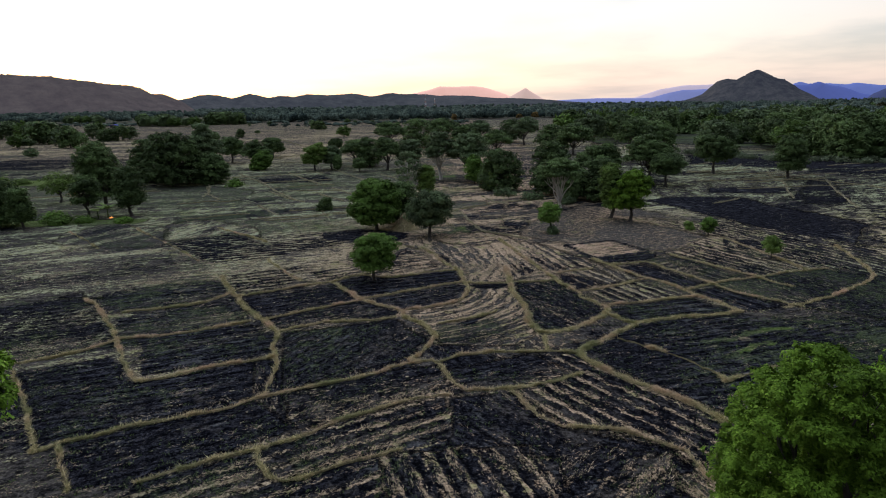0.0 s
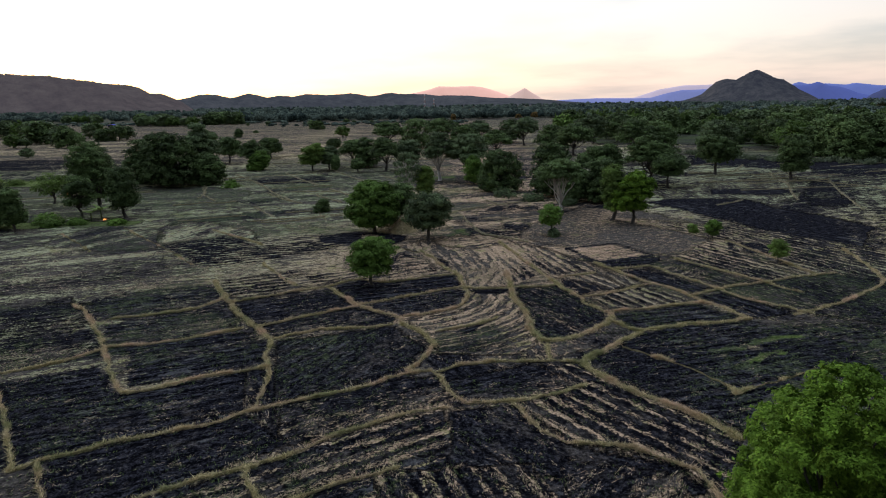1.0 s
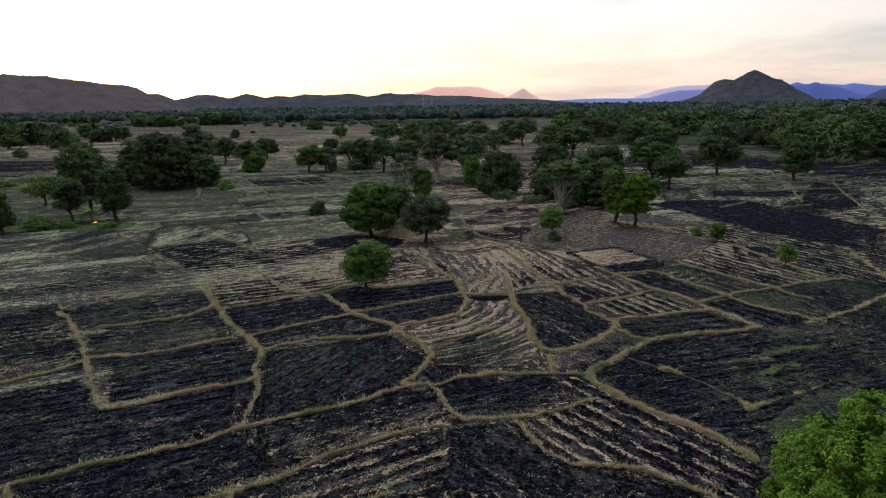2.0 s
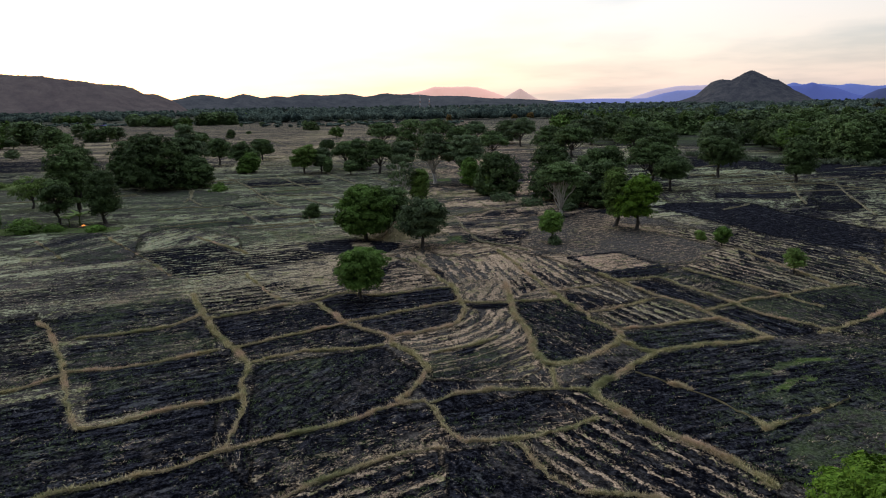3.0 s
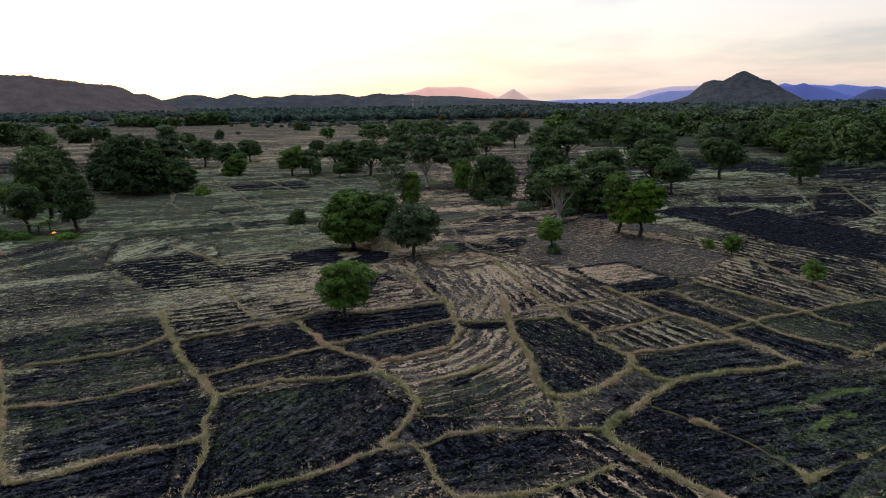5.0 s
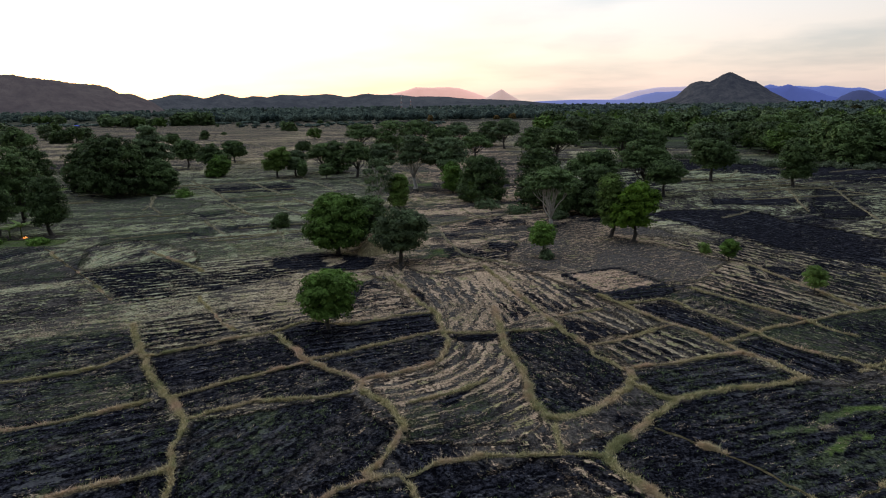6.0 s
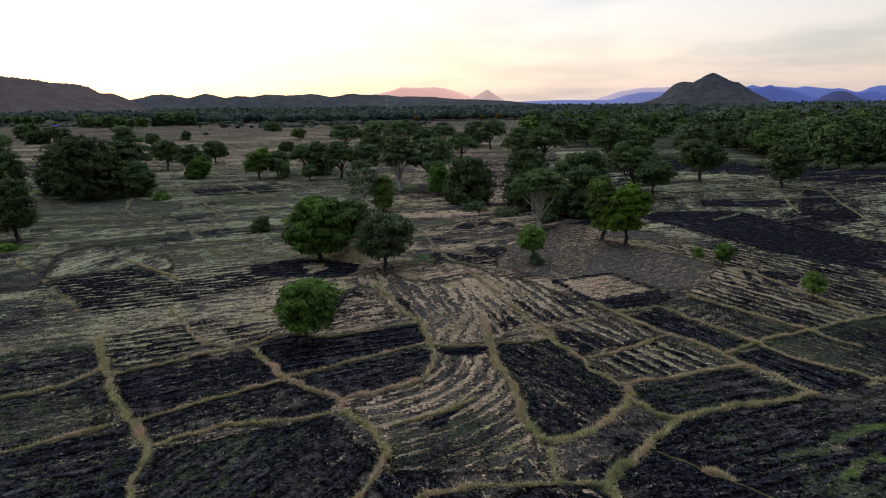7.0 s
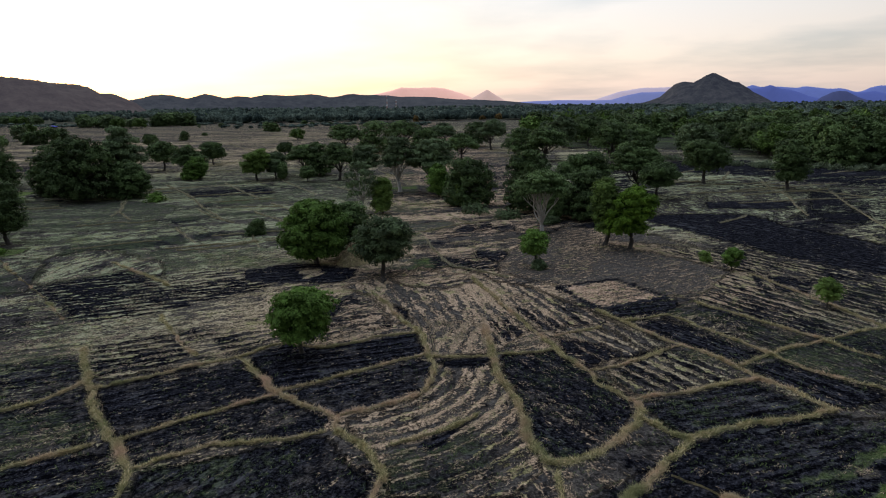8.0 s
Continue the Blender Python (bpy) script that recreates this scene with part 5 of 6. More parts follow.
def broad_leaf_plant(x, y, height, seed):
    """A clump of arching leaves as long as a man, each a folded, tapering blade on a stalk."""
    r = np.random.default_rng(seed)
    ob = thing("broad_leaved_plant", x, y, 0, "light green broad-leaved plant beside dark field trees", "plant")
    path = np.stack([np.zeros(5), np.zeros(5), np.linspace(-0.1, 0.45 * height, 5)], -1)
    part("stem", mesh_from("stem", *tube(path, np.linspace(0.16, 0.09, 5), 7), WEED, True), ob)
    for k in range(9):
        a, rise, long = 2 * math.pi * k / 9 + r.uniform(-0.25, 0.25), r.uniform(0.5, 1.0), height * r.uniform(0.6, 0.85)
        s = np.linspace(0, 1, 9)
        out, up = long * 0.75 * s, 0.42 * height + long * rise * (s - 0.75 * s**2)
        half = 0.34 * np.sin(math.pi * np.clip(0.06 + 0.94 * s, 0, 1)) ** 0.7 * (s > 0.08) + 0.03
        side = np.array([-math.sin(a), math.cos(a)])
        rows = []
        for o, droop in ((-1, -0.10), (0, 0.0), (1, -0.10)):
            rows.append(np.stack([out * math.cos(a) + o * half * side[0], out * math.sin(a) + o * half * side[1], up + droop * half * 3], -1))
        verts = np.stack(rows, 1).reshape(-1, 3)
        idx = np.arange(27).reshape(9, 3)
        faces = np.stack([idx[:-1, :-1], idx[1:, :-1], idx[1:, 1:], idx[:-1, 1:]], -1).reshape(-1, 4)
        part("leaf", mesh_from("leaf", verts, faces, BROAD_LEAF, True), ob)
    return ob


broad_leaf_plant(-76.6, 137.8, 4.9, 5)
broad_leaf_plant(-79.0, 138.0, 3.4, 8)
# the middle distance
for tx, ty, th, tw, style, mat, label in (
    (-90.7, 265.3, 11.0, 10.5, "round", DARK, "dark round tree in open fields"),
    (-71.9, 238.0, 9.9, 13.0, "umbrella", DARK, "spreading dark tree in open fields"),
    (-68.5, 234.0, 7.5, 9.0, "dense", GREEN, "green tree before a darker one"),
    (-77.4, 283.6, 9.4, 10.2, "round", DARK, "dark round tree in open fields"),
    (-141.4, 383.9, 8.6, 8.0, "round", DARK, "small dark tree far out in the fields"),
    (-47.0, 228.0, 10.4, 9.0, "loose", SPROUT, "thin light green open tree"),
    (-41.5, 231.0, 8.8, 8.5, "loose", OLIVE, "thin grey-green open tree"),
    (-38.5, 226.6, 5.8, 3.2, "column", DARK, "small dark upright tree"),
    (-55.6, 324.1, 6.0, 7.0, "round", DARK, "small dark tree among fields"),
    (-33.9, 240.9, 10.2, 14.0, "umbrella", DARK, "spreading dark tree among fields"),
    (-28.0, 238.0, 11.5, 11.0, "dense", DARK, "dark leafy tree in a clump"),
    (-29.7, 221.3, 5.0, 4.8, "round", DARK, "small dark tree among fields"),
    (-20.0, 224.5, 11.8, 12.4, "umbrella", DARK, "spreading dark tree in a clump"),
    (-12.0, 230.0, 11.0, 11.0, "loose", OLIVE, "grey-green open tree in a clump"),
    (-28.0, 335.0, 13.5, 20.0, "umbrella", DARK, "broad dark leafy tree in a far clump"),
    (-13.0, 330.0, 15.5, 22.0, "dense", DARK, "broad dark leafy tree in a far clump"),
    (1.2, 352.1, 14.3, 25.7, "umbrella", DARK, "broad spreading tree in a far clump"),
    (12.0, 340.0, 11.5, 16.0, "dense", DARK, "dark leafy tree in a far clump"),
    (22.0, 352.0, 12.5, 15.0, "umbrella", OLIVE, "spreading tree in a far clump"),
    (8.5, 192.8, 14.5, 13.6, "umbrella", OLIVE, "tall open tree with a pale trunk"),
    (9.9, 184.6, 8.6, 6.6, "cone", GREEN, "small green upright tree"),
    (45.2, 333.7, 14.5, 17.1, "umbrella", OLIVE, "spreading tree with pale limbs"),
    (54.4, 299.0, 12.8, 17.8, "dense", DARK, "broad dark tree among fields"),
    (58.8, 272.0, 13.4, 18.9, "umbrella", DARK, "broad dark spreading tree"),
    (82.4, 335.5, 16.0, 15.9, "loose", OLIVE, "tall open tree with pale limbs"),
    (107.5, 371.8, 15.0, 29.0, "dense", DARK, "broad dark tree at the edge of the woods"),
    (25.6, 285.4, 10.5, 15.2, "umbrella", DARK, "spreading dark tree among fields"),
    (40.0, 358.7, 13.6, 18.6, "dense", DARK, "dark leafy tree in a far clump"),
    (74.6, 238.9, 15.9, 19.0, "umbrella", DARK, "broad flat-topped tree at the edge of the woods"),
    (84.0, 246.0, 14.5, 18.0, "umbrella", DARK, "broad flat-topped tree at the edge of the woods"),
):
    tree(tx, ty, th, tw, style, mat, label, leaves=8000 if ty < 260 else 5000, leaf=0.50 if ty < 260 else 0.75)
tree(-0.3, 194.4, 14.6, 11.6, "umbrella", OLIVE, "tall open tree with a white trunk", bark=PALE_BARK, leaves=7500, leaf=0.46)
tree(-8.9, 162.4, 11.8, 8.6, "loose", OLIVE, "half-bare tree with thin grey-green leaves", bark=PALE_BARK, leaves=2600, leaf=0.36)


# ---- woods ----
# six shapes of wood tree, each in a fine and a coarse make, shared by all
wood_kinds = []
for k, (style, mat) in enumerate((("dense", DARK), ("grand", DARK), ("round", DARK), ("full", WOOD_GREEN), ("full", OLIVE), ("round", RUST)) * 2):
    wood_kinds.append(tree_meshes(500 + k, 10.0, 11.0, style, mat, BARK, *((6500, 0.46) if k < 6 else (1900, 0.95))))
WOOD_LABELS = ("dark leafy tree in the woods", "dark round tree in the woods", "open dark tree in the woods", "green leafy tree in the woods",
               "grey-green tree in the woods", "rust-coloured tree in the woods")
made_wood = {}


def wood_tree(kind, x, y, height, group="trees of the woods"):
    m = pose(x, y, float(land(x, y)) - 0.1, 0, 0, rng.uniform(0, 360)) @ Matrix.Diagonal((height / 10 * rng.uniform(0.95, 1.3),) * 2 + (height / 10, 1))
    label = WOOD_LABELS[kind]
    kind = kind if y < 360 else kind + 6
    if kind not in made_wood:
        ob = thing("tree", 0, 0, 0, label, "tree", group)
        trunk = part("trunk", wood_kinds[kind][0], ob)
        for me in wood_kinds[kind][2][: 5 if kind < 6 else 2]:
            part("limb", me, trunk)
        part("crown", wood_kinds[kind][1], ob)
        ob.matrix_basis = m
        made_wood[kind] = ob
        return ob
    first = made_wood[kind]
    ob = copy_thing(first, Matrix.Identity(4))
    ob.matrix_basis = m
    return ob


EDGE = [(100, 290), (112, 262), (128, 236), (150, 224), (185, 226), (240, 190)]  # near edge of the woods


# open grass among the woods
CLEARINGS = [[(80, 272), (118, 268), (126, 322), (84, 326)], [(114, 236), (144, 230), (156, 280), (122, 288)]]


def edge_y(x):
    return float(np.interp(x, [p[0] for p in EDGE], [p[1] for p in EDGE]))


# the first trees of the woods, round the clearings
for tx, ty, th, kind in (
    (92, 266, 15, 1), (128, 288, 14, 4), (162, 318, 13, 0), (158, 305, 8, 3), (161, 292, 17, 0), (154, 272, 12, 2), (191, 326, 18, 1), (156, 253, 15, 0), (155, 245, 17, 1),
    (159, 244, 15, 0), (162, 241, 18, 2), (168, 243, 17, 0), (167, 235, 17, 1), (166, 228, 16, 0), (174, 232, 14, 3), (178, 238, 15, 1), (99, 348, 16, 2), (132, 423, 17, 0),
):
    wood_tree(kind, tx, ty, th)
count = 0
while count < 130:  # the woods on the far side of the black plots
    y = 195 + 330 * rng.uniform(0, 1) ** 1.3
    x = rng.uniform(92, 60 + 0.95 * y)
    if y < edge_y(x) + 4 or any(inside(np.array([x]), np.array([y]), gap)[0] for gap in CLEARINGS):
        continue
    kind = int(rng.choice(6, p=[0.22, 0.17, 0.15, 0.27, 0.16, 0.03]))
    wood_tree(kind, x, y, rng.uniform(8, 16))
    count += 1
# clumps of trees on the plain
for tx, ty, th, kind in (
    (-274, 428, 16.0, 0), (-284, 455, 13.9, 2), (-293, 450, 14.9, 4), (-229, 382, 13.6, 0), (-223, 381, 9.8, 2), (-248, 406, 11.5, 4),
    (-357, 516, 14.5, 4), (-336, 502, 14.0, 3), (-360, 509, 12.7, 4), (-268, 391, 8.8, 3), (-259, 389, 6.1, 2), (-278, 496, 11.6, 4),
    (-246, 452, 8.6, 1), (-239, 450, 9.4, 1), (-235, 456, 11.4, 2), (-236, 470, 9.8, 4), (-313, 568, 10.8, 3),
):
    wood_tree(kind, tx, ty, th, "trees in clumps on the plain")
# single trees on the bare fields beyond
for tx, ty, th, kind in (
    (-123, 606, 7.7, 1), (-114, 590, 8.6, 1), (-70, 448, 7.9, 3), (-147, 711, 6.5, 4), (-115, 767, 6.3, 0), (-102, 740, 4.7, 0),
    (-81, 735, 4.6, 4), (-150, 464, 6.9, 0), (-153, 518, 3.3, 2), (-199, 725, 5.4, 4), (-225, 732, 4.1, 4), (-206, 310, 5.2, 4), (-40, 560, 4.0, 3),
):
    wood_tree(kind, tx, ty, th, "scattered trees of the plain")


def tree_row(count, x0, y0, x1, y1, low, high, kinds, deep=24.0):
    """A ragged row of trees along a field edge."""
    for step in np.linspace(0, 1, count):
        wood_tree(int(rng.choice(kinds)), x0 + (x1 - x0) * step + rng.normal(0, 3), y0 + (y1 - y0) * step + rng.uniform(-0.5, 0.5) * deep, rng.uniform(low, high), "rows of trees on the plain")


tree_row(15, -383, 792, -328, 776, 11, 16, (0, 4, 2, 4))
tree_row(8, -300, 812, -262, 815, 13, 17, (0, 1, 4))
tree_row(9, -590, 985, -510, 940, 10, 15, (3, 4, 4))
tree_row(5, -325, 772, -290, 735, 9, 12, (4, 3, 2))
tree_row(7, -353, 1160, -280, 1040, 8, 11, (0, 3))


# the woods go on behind, tree after tree
FAR_LEAVES = (DARK, DARK, OLIVE, WOOD_GREEN, RUST)
FAR_SHARES = (0.42, 0.27, 0.16, 0.12, 0.03)
for which, mat in enumerate(FAR_LEAVES):
    shape = tree_meshes(600 + which, 10.0, 12.0, ("dense", "full", "grand", "full", "round")[which], mat, BARK, 850, 1.7)
    flat_verts = np.empty(3 * len(shape[1].vertices), np.float32)
    shape[1].vertices.foreach_get("co", flat_verts)
    flat_verts = flat_verts.reshape(-1, 3)
    pieces, tones = [], []
    for _ in range(int(250 * FAR_SHARES[which])):
        y = 400 + 540 * rng.uniform(0, 1) ** 1.2
        x = rng.uniform(0.2 * y, 60 + 0.9 * y)
        a, h = rng.uniform(0, 2 * math.pi), rng.uniform(0.9, 1.4)
        turned = np.stack([flat_verts[:, 0] * math.cos(a) - flat_verts[:, 1] * math.sin(a), flat_verts[:, 0] * math.sin(a) + flat_verts[:, 1] * math.cos(a), flat_verts[:, 2]], -1) * h
        pieces.append((turned + np.array([x, y, float(land(x, y))]), np.arange(len(turned)).reshape(-1, 3)))
        tones.append(np.repeat(np.clip(rng.uniform(0, 0.8) + rng.uniform(-0.15, 0.25, len(turned) // 3), 0, 1), 3))
    me = mesh_from("back_woods", *joined(pieces), mat)
    me.attributes.new("tone", "FLOAT", "POINT").data.foreach_set("value", np.concatenate(tones).astype(np.float32))
    tagged(new("back_woods", me), "dense mixed woods behind the edge of the fields", "woods", kind="stuff")


def canopy_material(name, low, high):
    """Whole far-off crowns, each with a shade of its own and leaf clumps as mottling."""
    m, n, l, b = material(name)
    geo = n.new("ShaderNodeNewGeometry")
    r = geo.outputs["Random Per Island"]
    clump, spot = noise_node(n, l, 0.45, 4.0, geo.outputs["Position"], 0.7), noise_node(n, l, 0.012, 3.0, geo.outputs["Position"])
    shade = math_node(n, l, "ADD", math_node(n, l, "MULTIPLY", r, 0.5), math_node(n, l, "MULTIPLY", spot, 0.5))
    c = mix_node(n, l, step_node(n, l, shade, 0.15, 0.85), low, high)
    # hollows between leaf clumps: shade put into the colour, nearly black
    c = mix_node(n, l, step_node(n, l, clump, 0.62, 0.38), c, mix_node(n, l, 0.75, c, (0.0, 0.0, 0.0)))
    l.new(c, b.inputs["Base Color"])
    b.inputs["Roughness"].default_value = 1.0
    b.inputs["Specular IOR Level"].default_value = 0.0
    bump(n, l, b, clump, 1.0, 2.5)
    return m


# far_canopy: haze over the distance put in as lighter, bluer greens
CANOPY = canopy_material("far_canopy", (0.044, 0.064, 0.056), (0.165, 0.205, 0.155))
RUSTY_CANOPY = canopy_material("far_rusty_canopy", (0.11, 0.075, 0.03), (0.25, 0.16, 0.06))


def canopy(name, count, y0, y1, left, right, low, high, label, gaps=0.42, power=1.0, spread=0.55, mat=CANOPY):
    """Tree crowns too far off to tell apart, each a lumpy dome of its own size."""
    places = []
    while len(places) < count:
        y = y0 + (y1 - y0) * rng.uniform() ** power
        x = rng.uniform(left * y, right * y)
        if float(fractal(np.array([x / 330]), np.array([y / 60]), 95, 3)[0]) > gaps:
            places.append((x, y))
    around, up = 9, 5
    a, e = np.meshgrid(np.linspace(0, 2 * math.pi, around, endpoint=False), np.linspace(-0.5, 0.5 * math.pi, up), indexing="ij")
    d = np.stack([np.cos(a) * np.cos(e), np.sin(a) * np.cos(e), np.sin(e)], -1)
    idx = np.arange(around * up).reshape(around, up)
    nxt = np.roll(idx, -1, 0)
    quads = np.stack([idx[:, :-1], nxt[:, :-1], nxt[:, 1:], idx[:, 1:]], -1).reshape(-1, 4)
    pieces = []
    for x, y in places:
        h, w = rng.uniform(low, high), rng.uniform(low, high) * spread
        lumpy = 1 + rng.uniform(-0.24, 0.24, (around, up, 1))
        lumpy[:, -1] = lumpy[0, -1]
        v = d * lumpy * np.array([w * rng.uniform(0.8, 1.3), w, h * 0.52])
        v[..., 2] = np.maximum(v[..., 2] + h * 0.45, 0.0)
        pieces.append((v.reshape(-1, 3) + np.array([x, y, float(land(x, y))]), quads))
    return tagged(new(name, mesh_from(name, *joined(pieces), mat, True)), label, "woods", kind="stuff")


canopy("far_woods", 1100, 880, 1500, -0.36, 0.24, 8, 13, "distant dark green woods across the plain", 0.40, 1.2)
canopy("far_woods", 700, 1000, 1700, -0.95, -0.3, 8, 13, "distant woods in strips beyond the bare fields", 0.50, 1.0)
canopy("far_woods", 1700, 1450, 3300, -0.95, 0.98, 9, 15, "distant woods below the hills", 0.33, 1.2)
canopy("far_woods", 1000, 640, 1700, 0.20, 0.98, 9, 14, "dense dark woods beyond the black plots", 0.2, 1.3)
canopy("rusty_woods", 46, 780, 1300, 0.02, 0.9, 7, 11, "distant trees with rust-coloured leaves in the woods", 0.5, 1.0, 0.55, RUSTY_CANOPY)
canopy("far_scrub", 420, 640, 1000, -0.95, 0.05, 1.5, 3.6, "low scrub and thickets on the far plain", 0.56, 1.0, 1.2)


# pale scrub along the edge of the woods
def scrub(name, count, x0, x1, depth, low, high, mat, label):
    pieces = []
    for _ in range(count):
        x = rng.uniform(x0, x1)
        y = edge_y(x) + rng.uniform(-depth, 2)
        h = rng.uniform(low, high)
        k = 90
        d = rng.normal(0, 1, (k, 3))
        d /= np.linalg.norm(d, axis=1, keepdims=True)
        d[:, 2] = np.abs(d[:, 2])
        at = np.array([x, y, 0]) + d * np.array([h * 0.9, h * 0.9, h]) * rng.uniform(0.6, 1, (k, 1))
        v, f = blades(at, np.full(k, 0.55), 0.4, 0.8)
        pieces.append((v, f))
    v, f = joined(pieces)
    return tagged(new(name, mesh_from(name, v, f, mat)), label, "shrubs", kind="stuff")


PALE_SCRUB = blade_material("pale_scrub", (0.10, 0.13, 0.075), (0.19, 0.22, 0.13))
scrub("edge_scrub", 150, 96, 200, 9, 1.0, 2.4, PALE_SCRUB, "pale grey-green scrub along the edge of the woods")


# ---- hills ----
def ridge(name, far, depth, crest, mat, label, rough=0.12, seed=0, steps=220):
    """A range of hills at a distance: crest heights by bearing in degrees, sloping down before and behind."""
    bearing = np.linspace(crest[0][0], crest[-1][0], steps)
    top = np.interp(bearing, [c[0] for c in crest], [c[1] for c in crest])
    soft = np.convolve(np.pad(top, 3, mode="edge"), np.ones(7) / 7, "valid")
    top = 0.7 * top + 0.3 * soft
    across = np.linspace(-1, 1, 41)
    rad = far + across[None, :] * depth
    a = np.radians(bearing)[:, None]
    x, y = np.sin(a) * rad, np.cos(a) * rad
    fall = np.cos(across * math.pi / 2)[None, :] ** 1.3
    rugged = fractal(x / 140, y / 140, seed, 5) - 0.5
    base = land(x, y) - 12
    z = (top[:, None] - base) * fall * (1 + 2.2 * rough * rugged * (1 - 0.6 * fall)) + base + rng.normal(0, 0.012, x.shape) * (top[:, None] + 20) * fall
    n, m = x.shape
    idx = np.arange(n * m).reshape(n, m)
    faces = np.stack([idx[:-1, :-1], idx[1:, :-1], idx[1:, 1:], idx[:-1, 1:]], -1).reshape(-1, 4)
    me = mesh_from(name, np.stack([x, y, z], -1).reshape(-1, 3), faces, mat, True)
    return tagged(new(name, me), label, "hill" if "hill" in label else "backdrop", kind="structure")


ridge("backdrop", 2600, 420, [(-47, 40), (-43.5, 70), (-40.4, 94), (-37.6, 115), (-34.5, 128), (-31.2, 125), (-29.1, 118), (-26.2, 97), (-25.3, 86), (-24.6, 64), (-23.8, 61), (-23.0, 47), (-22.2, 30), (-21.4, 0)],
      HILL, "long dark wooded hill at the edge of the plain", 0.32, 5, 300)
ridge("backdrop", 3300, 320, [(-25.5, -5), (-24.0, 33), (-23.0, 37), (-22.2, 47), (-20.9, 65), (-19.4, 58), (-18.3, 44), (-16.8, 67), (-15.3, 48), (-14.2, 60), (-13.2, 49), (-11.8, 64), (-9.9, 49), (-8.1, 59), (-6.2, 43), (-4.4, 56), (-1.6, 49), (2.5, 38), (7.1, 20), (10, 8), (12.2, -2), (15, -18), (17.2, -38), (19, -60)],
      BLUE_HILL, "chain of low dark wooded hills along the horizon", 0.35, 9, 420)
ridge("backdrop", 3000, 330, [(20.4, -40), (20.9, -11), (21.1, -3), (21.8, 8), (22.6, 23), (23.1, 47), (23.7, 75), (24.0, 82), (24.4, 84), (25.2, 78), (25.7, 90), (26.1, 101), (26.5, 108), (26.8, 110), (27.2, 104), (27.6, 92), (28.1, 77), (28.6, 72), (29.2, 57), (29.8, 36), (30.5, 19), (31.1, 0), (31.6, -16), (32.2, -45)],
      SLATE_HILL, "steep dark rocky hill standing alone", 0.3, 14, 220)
# the tints of these ranges are haze and late sun, not rock
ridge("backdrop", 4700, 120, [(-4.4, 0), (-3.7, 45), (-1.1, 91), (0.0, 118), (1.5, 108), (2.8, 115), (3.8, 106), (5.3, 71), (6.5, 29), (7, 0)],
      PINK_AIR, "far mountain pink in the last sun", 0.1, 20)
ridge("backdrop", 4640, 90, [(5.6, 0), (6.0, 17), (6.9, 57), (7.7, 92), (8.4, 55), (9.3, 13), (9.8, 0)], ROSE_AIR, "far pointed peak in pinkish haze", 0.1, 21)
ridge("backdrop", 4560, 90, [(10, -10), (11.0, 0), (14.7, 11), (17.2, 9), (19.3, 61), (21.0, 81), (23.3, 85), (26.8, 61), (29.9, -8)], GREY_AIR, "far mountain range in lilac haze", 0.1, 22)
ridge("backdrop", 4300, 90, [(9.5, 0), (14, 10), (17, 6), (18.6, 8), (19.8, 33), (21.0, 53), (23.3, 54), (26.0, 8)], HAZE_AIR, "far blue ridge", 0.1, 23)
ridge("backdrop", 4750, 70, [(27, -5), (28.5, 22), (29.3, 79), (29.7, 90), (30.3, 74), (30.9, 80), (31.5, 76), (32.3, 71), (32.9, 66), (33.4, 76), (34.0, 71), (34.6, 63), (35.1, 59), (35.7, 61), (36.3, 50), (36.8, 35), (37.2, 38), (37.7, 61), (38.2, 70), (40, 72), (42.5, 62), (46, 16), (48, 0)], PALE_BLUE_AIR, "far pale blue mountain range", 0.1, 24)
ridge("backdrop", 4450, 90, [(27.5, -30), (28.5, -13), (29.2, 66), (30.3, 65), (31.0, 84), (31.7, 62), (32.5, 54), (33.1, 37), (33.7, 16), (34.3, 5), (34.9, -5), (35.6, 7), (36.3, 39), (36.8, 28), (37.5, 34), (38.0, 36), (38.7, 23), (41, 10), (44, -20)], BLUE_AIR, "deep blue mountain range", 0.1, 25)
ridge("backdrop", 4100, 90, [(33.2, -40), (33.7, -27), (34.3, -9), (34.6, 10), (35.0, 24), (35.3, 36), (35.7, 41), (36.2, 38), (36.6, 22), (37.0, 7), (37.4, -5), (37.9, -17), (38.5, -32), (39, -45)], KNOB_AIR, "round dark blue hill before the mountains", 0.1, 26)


# ---- small things ----
def box_mesh(name, boxes, mat):
    """Bevelled boxes (centre, size) joined into one mesh."""
    bm = bmesh.new()
    for (cx, cy, cz), (sx, sy, sz) in boxes:
        made = bmesh.ops.create_cube(bm, size=1, matrix=Matrix.Translation((cx, cy, cz)) @ Matrix.Diagonal((sx, sy, sz, 1)))
        edges = list({e for v in made["verts"] for e in v.link_edges})
        bmesh.ops.bevel(bm, geom=edges, offset=min(sx, sy, sz) * 0.08, segments=1, affect="EDGES")
    me = bpy.data.meshes.new(name)
    bm.to_mesh(me)
    bm.free()
    me.materials.append(mat)
    return me


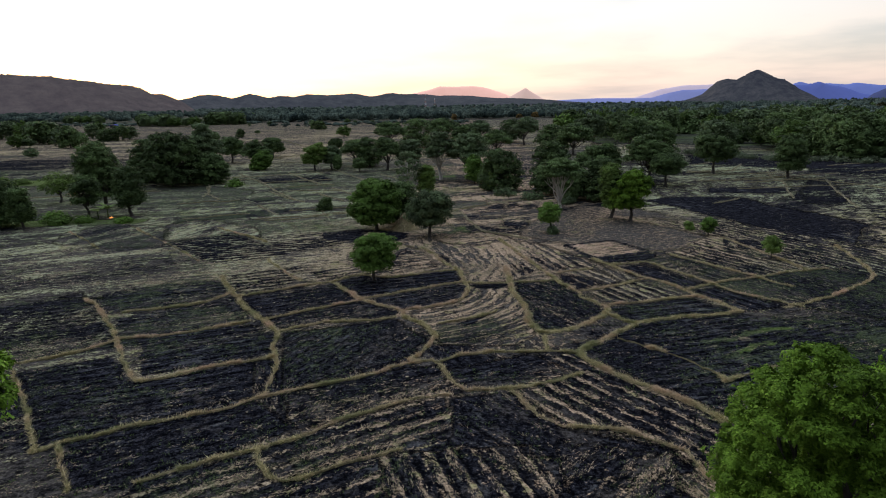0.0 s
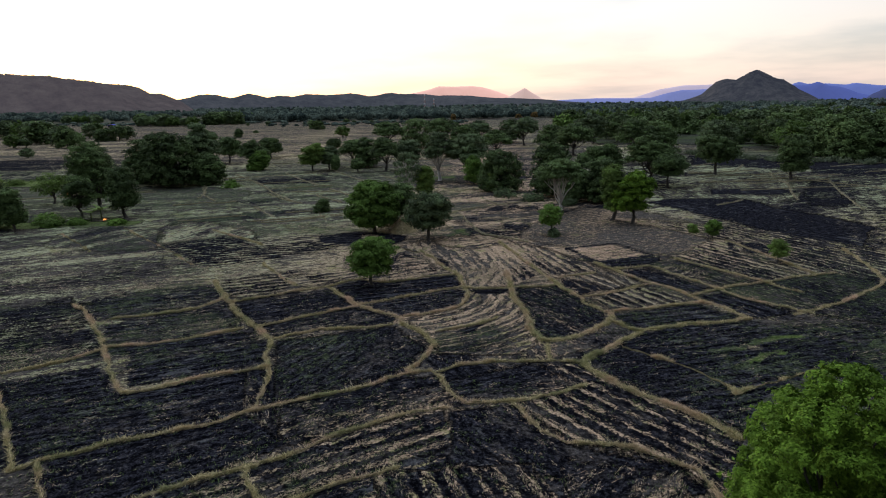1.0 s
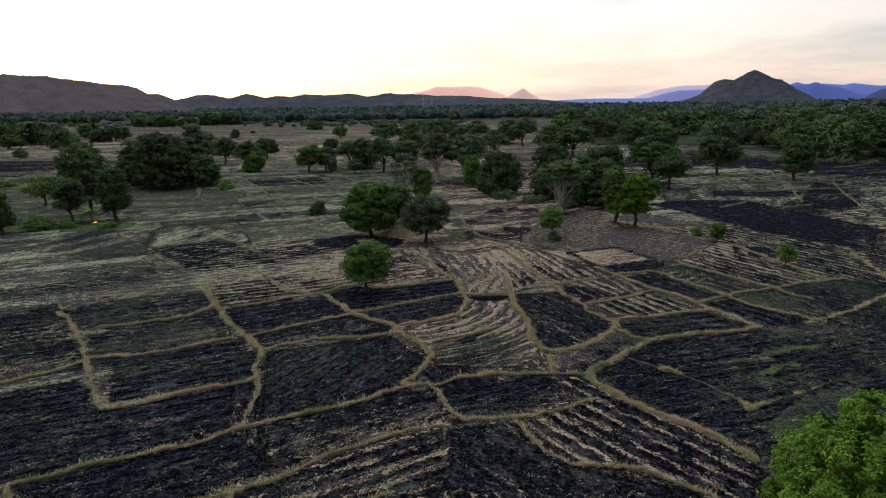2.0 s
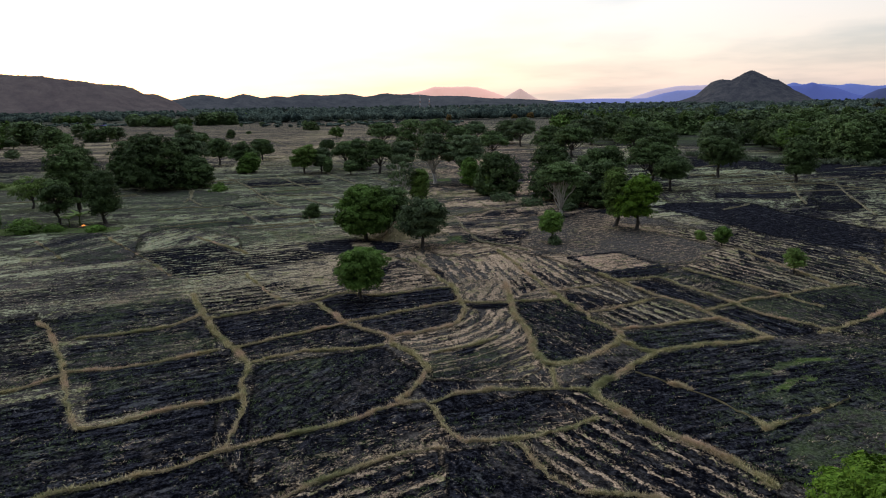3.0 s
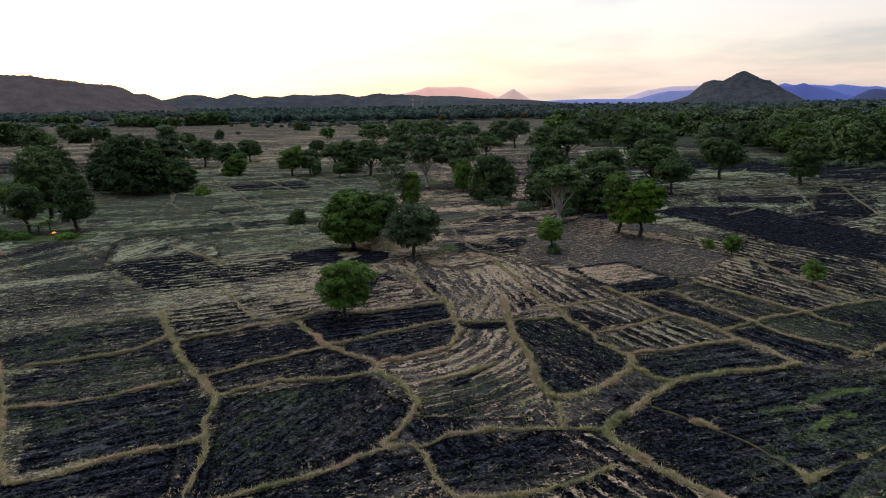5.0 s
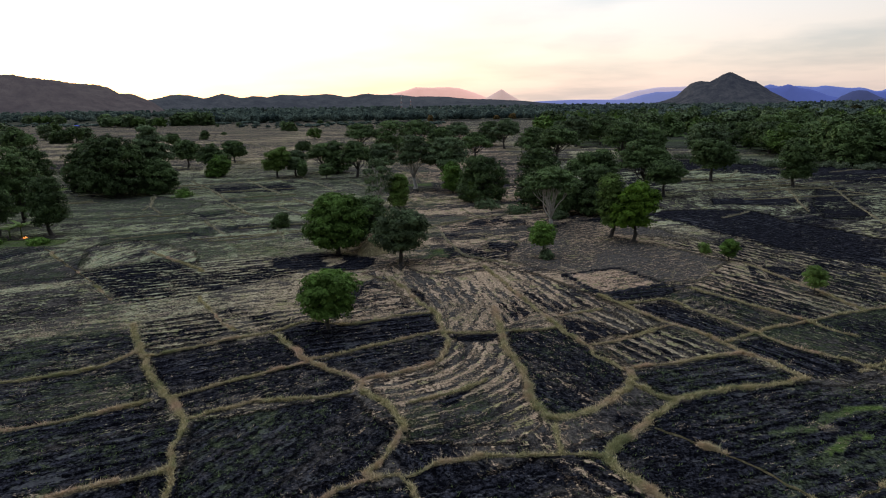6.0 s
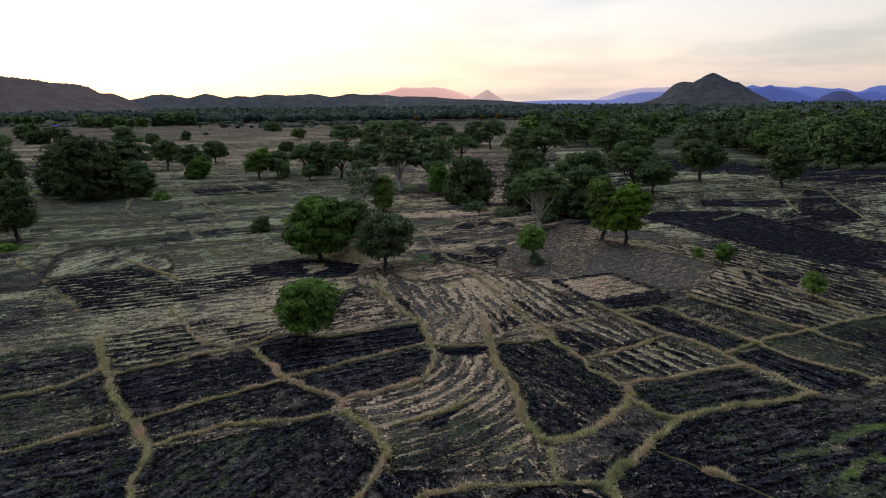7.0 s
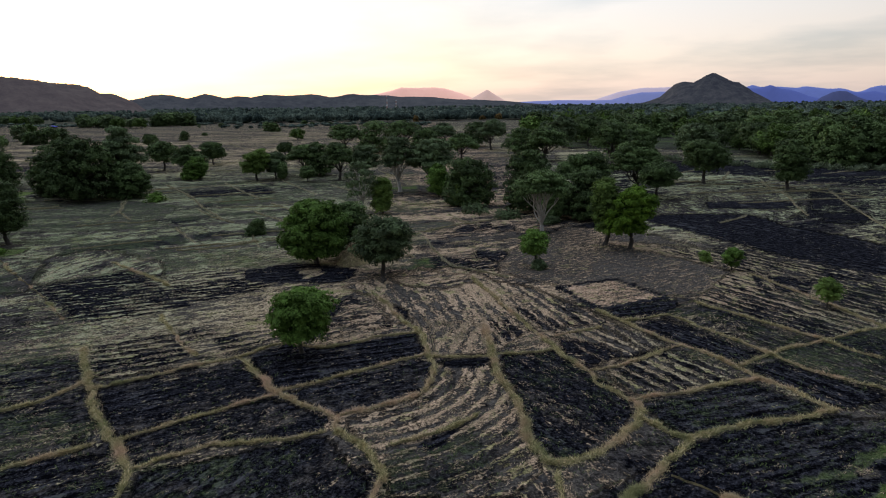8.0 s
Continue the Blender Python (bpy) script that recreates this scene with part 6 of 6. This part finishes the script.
def gable_mesh(name, w, d, z, rise, mat, over=0.4, thick=0.18):
    """A pitched roof of some thickness."""
    bm = bmesh.new()
    for s in (-1, 1):
        pts = [(0, rise), (s * (w / 2 + over), -over * rise / (w / 2))]
        lower = [bm.verts.new((px, sy * (d / 2 + over), z + pz)) for sy in (-1, 1) for px, pz in pts]
        upper = [bm.verts.new((px, sy * (d / 2 + over), z + pz + thick)) for sy in (-1, 1) for px, pz in pts]
        a, b, c, e = lower
        p, q, r, t = upper
        for quad in ((a, b, e, c), (p, q, t, r), (a, b, q, p), (c, e, t, r), (b, e, t, q), (a, c, r, p)):
            bm.faces.new(quad)
    bmesh.ops.recalc_face_normals(bm, faces=bm.faces)
    me = bpy.data.meshes.new(name)
    bm.to_mesh(me)
    bm.free()
    me.materials.append(mat)
    return me


def hut(x, y, w, d, h, wall_mat, roof_mat, label, name="hut"):
    ob = thing(name, x, y, float(land(x, y)) - 0.1, label, name)
    t = 0.2
    part("wall", box_mesh("wall", [((0, -d / 2 + t / 2, h / 2), (w, t, h))], wall_mat), ob)
    part("wall", box_mesh("wall", [((0, d / 2 - t / 2, h / 2), (w, t, h))], wall_mat), ob)
    part("wall", box_mesh("wall", [((-w / 2 + t / 2, 0, h / 2), (t, d - 2 * t, h))], wall_mat), ob)
    part("wall", box_mesh("wall", [((w / 2 - t / 2, 0, h / 2), (t, d - 2 * t, h))], wall_mat), ob)
    part("door", box_mesh("door", [((w * 0.2, -d / 2 - 0.03, 1.0), (0.9, 0.08, 2.0))], DARK_PAINT), ob)
    part("roof", gable_mesh("roof", w, d, h, h * 0.35, roof_mat), ob)
    return ob


hut(-402.4, 768.5, 9, 5, 2.6, DARK_PAINT, BLUE_PAINT, "small hut under bright blue sheeting at a field edge")
hut(137.9, 695.6, 6, 4, 2.6, WHITE_PAINT, WHITE_PAINT, "small white house among trees", "house")
hut(-700, 2010, 9, 7, 5, WHITE_PAINT, WHITE_PAINT, "white house at the foot of the hills", "house")


def mast(x, y, height, label):
    """A lattice mast in red and white bands."""
    ob = thing("radio_mast", x, y, float(land(x, y)) - 0.3, label, "mast", "radio masts")
    bands = 7
    for b in range(bands):
        pieces = []
        z0, z1 = height * b / bands, height * (b + 1) / bands
        w0, w1 = 2.6 - 1.8 * b / bands, 2.6 - 1.8 * (b + 1) / bands
        legs = [(sx, sy) for sx in (-1, 1) for sy in (-1, 1)]
        for sx, sy in legs:
            pieces.append(tube([(sx * w0, sy * w0, z0), (sx * w1, sy * w1, z1)], [0.28, 0.26], 5))
        ring = [(-1, -1), (1, -1), (1, 1), (-1, 1)]
        for (ax, ay), (bx, by) in zip(ring, ring[1:] + ring[:1]):
            pieces.append(tube([(ax * w0, ay * w0, z0), (bx * w1, by * w1, z1)], [0.15, 0.15], 4))
        v, f = joined(pieces)
        part("mast_section", mesh_from("mast_section", v, f, RED_PAINT if b % 2 else PALE_STEEL, True), ob)
    return ob


mast(-49.0, 2060, 52, "tall red and white lattice radio mast far off")
mast(-19.0, 2060, 36, "shorter red and white lattice radio mast far off")


def flame(h, w, seed):
    """One tongue of fire: a bent, pointed, tapering form."""
    s = np.linspace(0, 1, 7)
    path = np.stack([0.15 * h * np.sin(s * 3 + seed), 0.1 * h * np.cos(s * 4 + seed), s * h], -1)
    return tube(path, w * np.array([0.6, 1.0, 0.95, 0.7, 0.45, 0.2, 0.02]), 8)


fire = thing("stubble_fire", -107.2, 177.0, 0, "small orange fire burning stubble at a field edge", "fire", "stubble fires")
for k, (fx, fy, fh) in enumerate(((0, 0, 0.9), (0.5, 0.2, 0.6), (-0.5, 0.1, 0.7), (0.9, 0.3, 0.4))):
    v, f = flame(fh, 0.24, k)
    part("flame", mesh_from("flame", v + np.array([fx, fy, 0.1]), f, flame_mat, True), fire)
v, f = blades(np.stack([rng.normal(0, 1.2, 400), rng.normal(0, 0.7, 400), np.zeros(400)], -1), np.full(400, 0.35), 0.12, 0.9)
part("burning_straw", mesh_from("burning_straw", v, f, STRAW), fire, "", "stuff")
copy_thing(fire, pose(-75.4, 136.8, 0, 0, 0, 70) @ Matrix.Scale(0.5, 4))


def heap(x, y, w, h):
    """A mound of dry brush and straw."""
    ob = thing("straw_heap", x, y, 0, "dry brown heap of straw and brush beside a tree", "heap")
    r, a = np.meshgrid(np.linspace(0, 1, 14), np.linspace(0, 2 * math.pi, 28, endpoint=False), indexing="ij")
    hx, hy = r * np.cos(a) * w / 2, r * np.sin(a) * w / 2
    hz = h * (1 - r**1.6) * (0.75 + 0.5 * fractal(hx * 1.2 + 9, hy * 1.2, 33, 3)) - 0.1
    idx = np.arange(14 * 28).reshape(14, 28)
    nxt = np.roll(idx, -1, 1)
    faces = np.stack([idx[:-1], idx[1:], nxt[1:], nxt[:-1]], -1).reshape(-1, 4)
    part("mound", mesh_from("mound", np.stack([hx, hy, hz], -1).reshape(-1, 3), faces, BUND_EARTH, True), ob)
    pick = rng.integers(0, 14 * 28, 1600)
    at = np.stack([hx, hy, hz], -1).reshape(-1, 3)[pick] + rng.normal(0, 0.1, (1600, 3))
    v, f = blades(at, np.full(1600, 0.4), 0.08, 1.0)
    part("dry_brush", mesh_from("dry_brush", v, f, STRAW), ob, "", "stuff")
    return ob


heap(-7.4, 119.0, 5.4, 2.6)
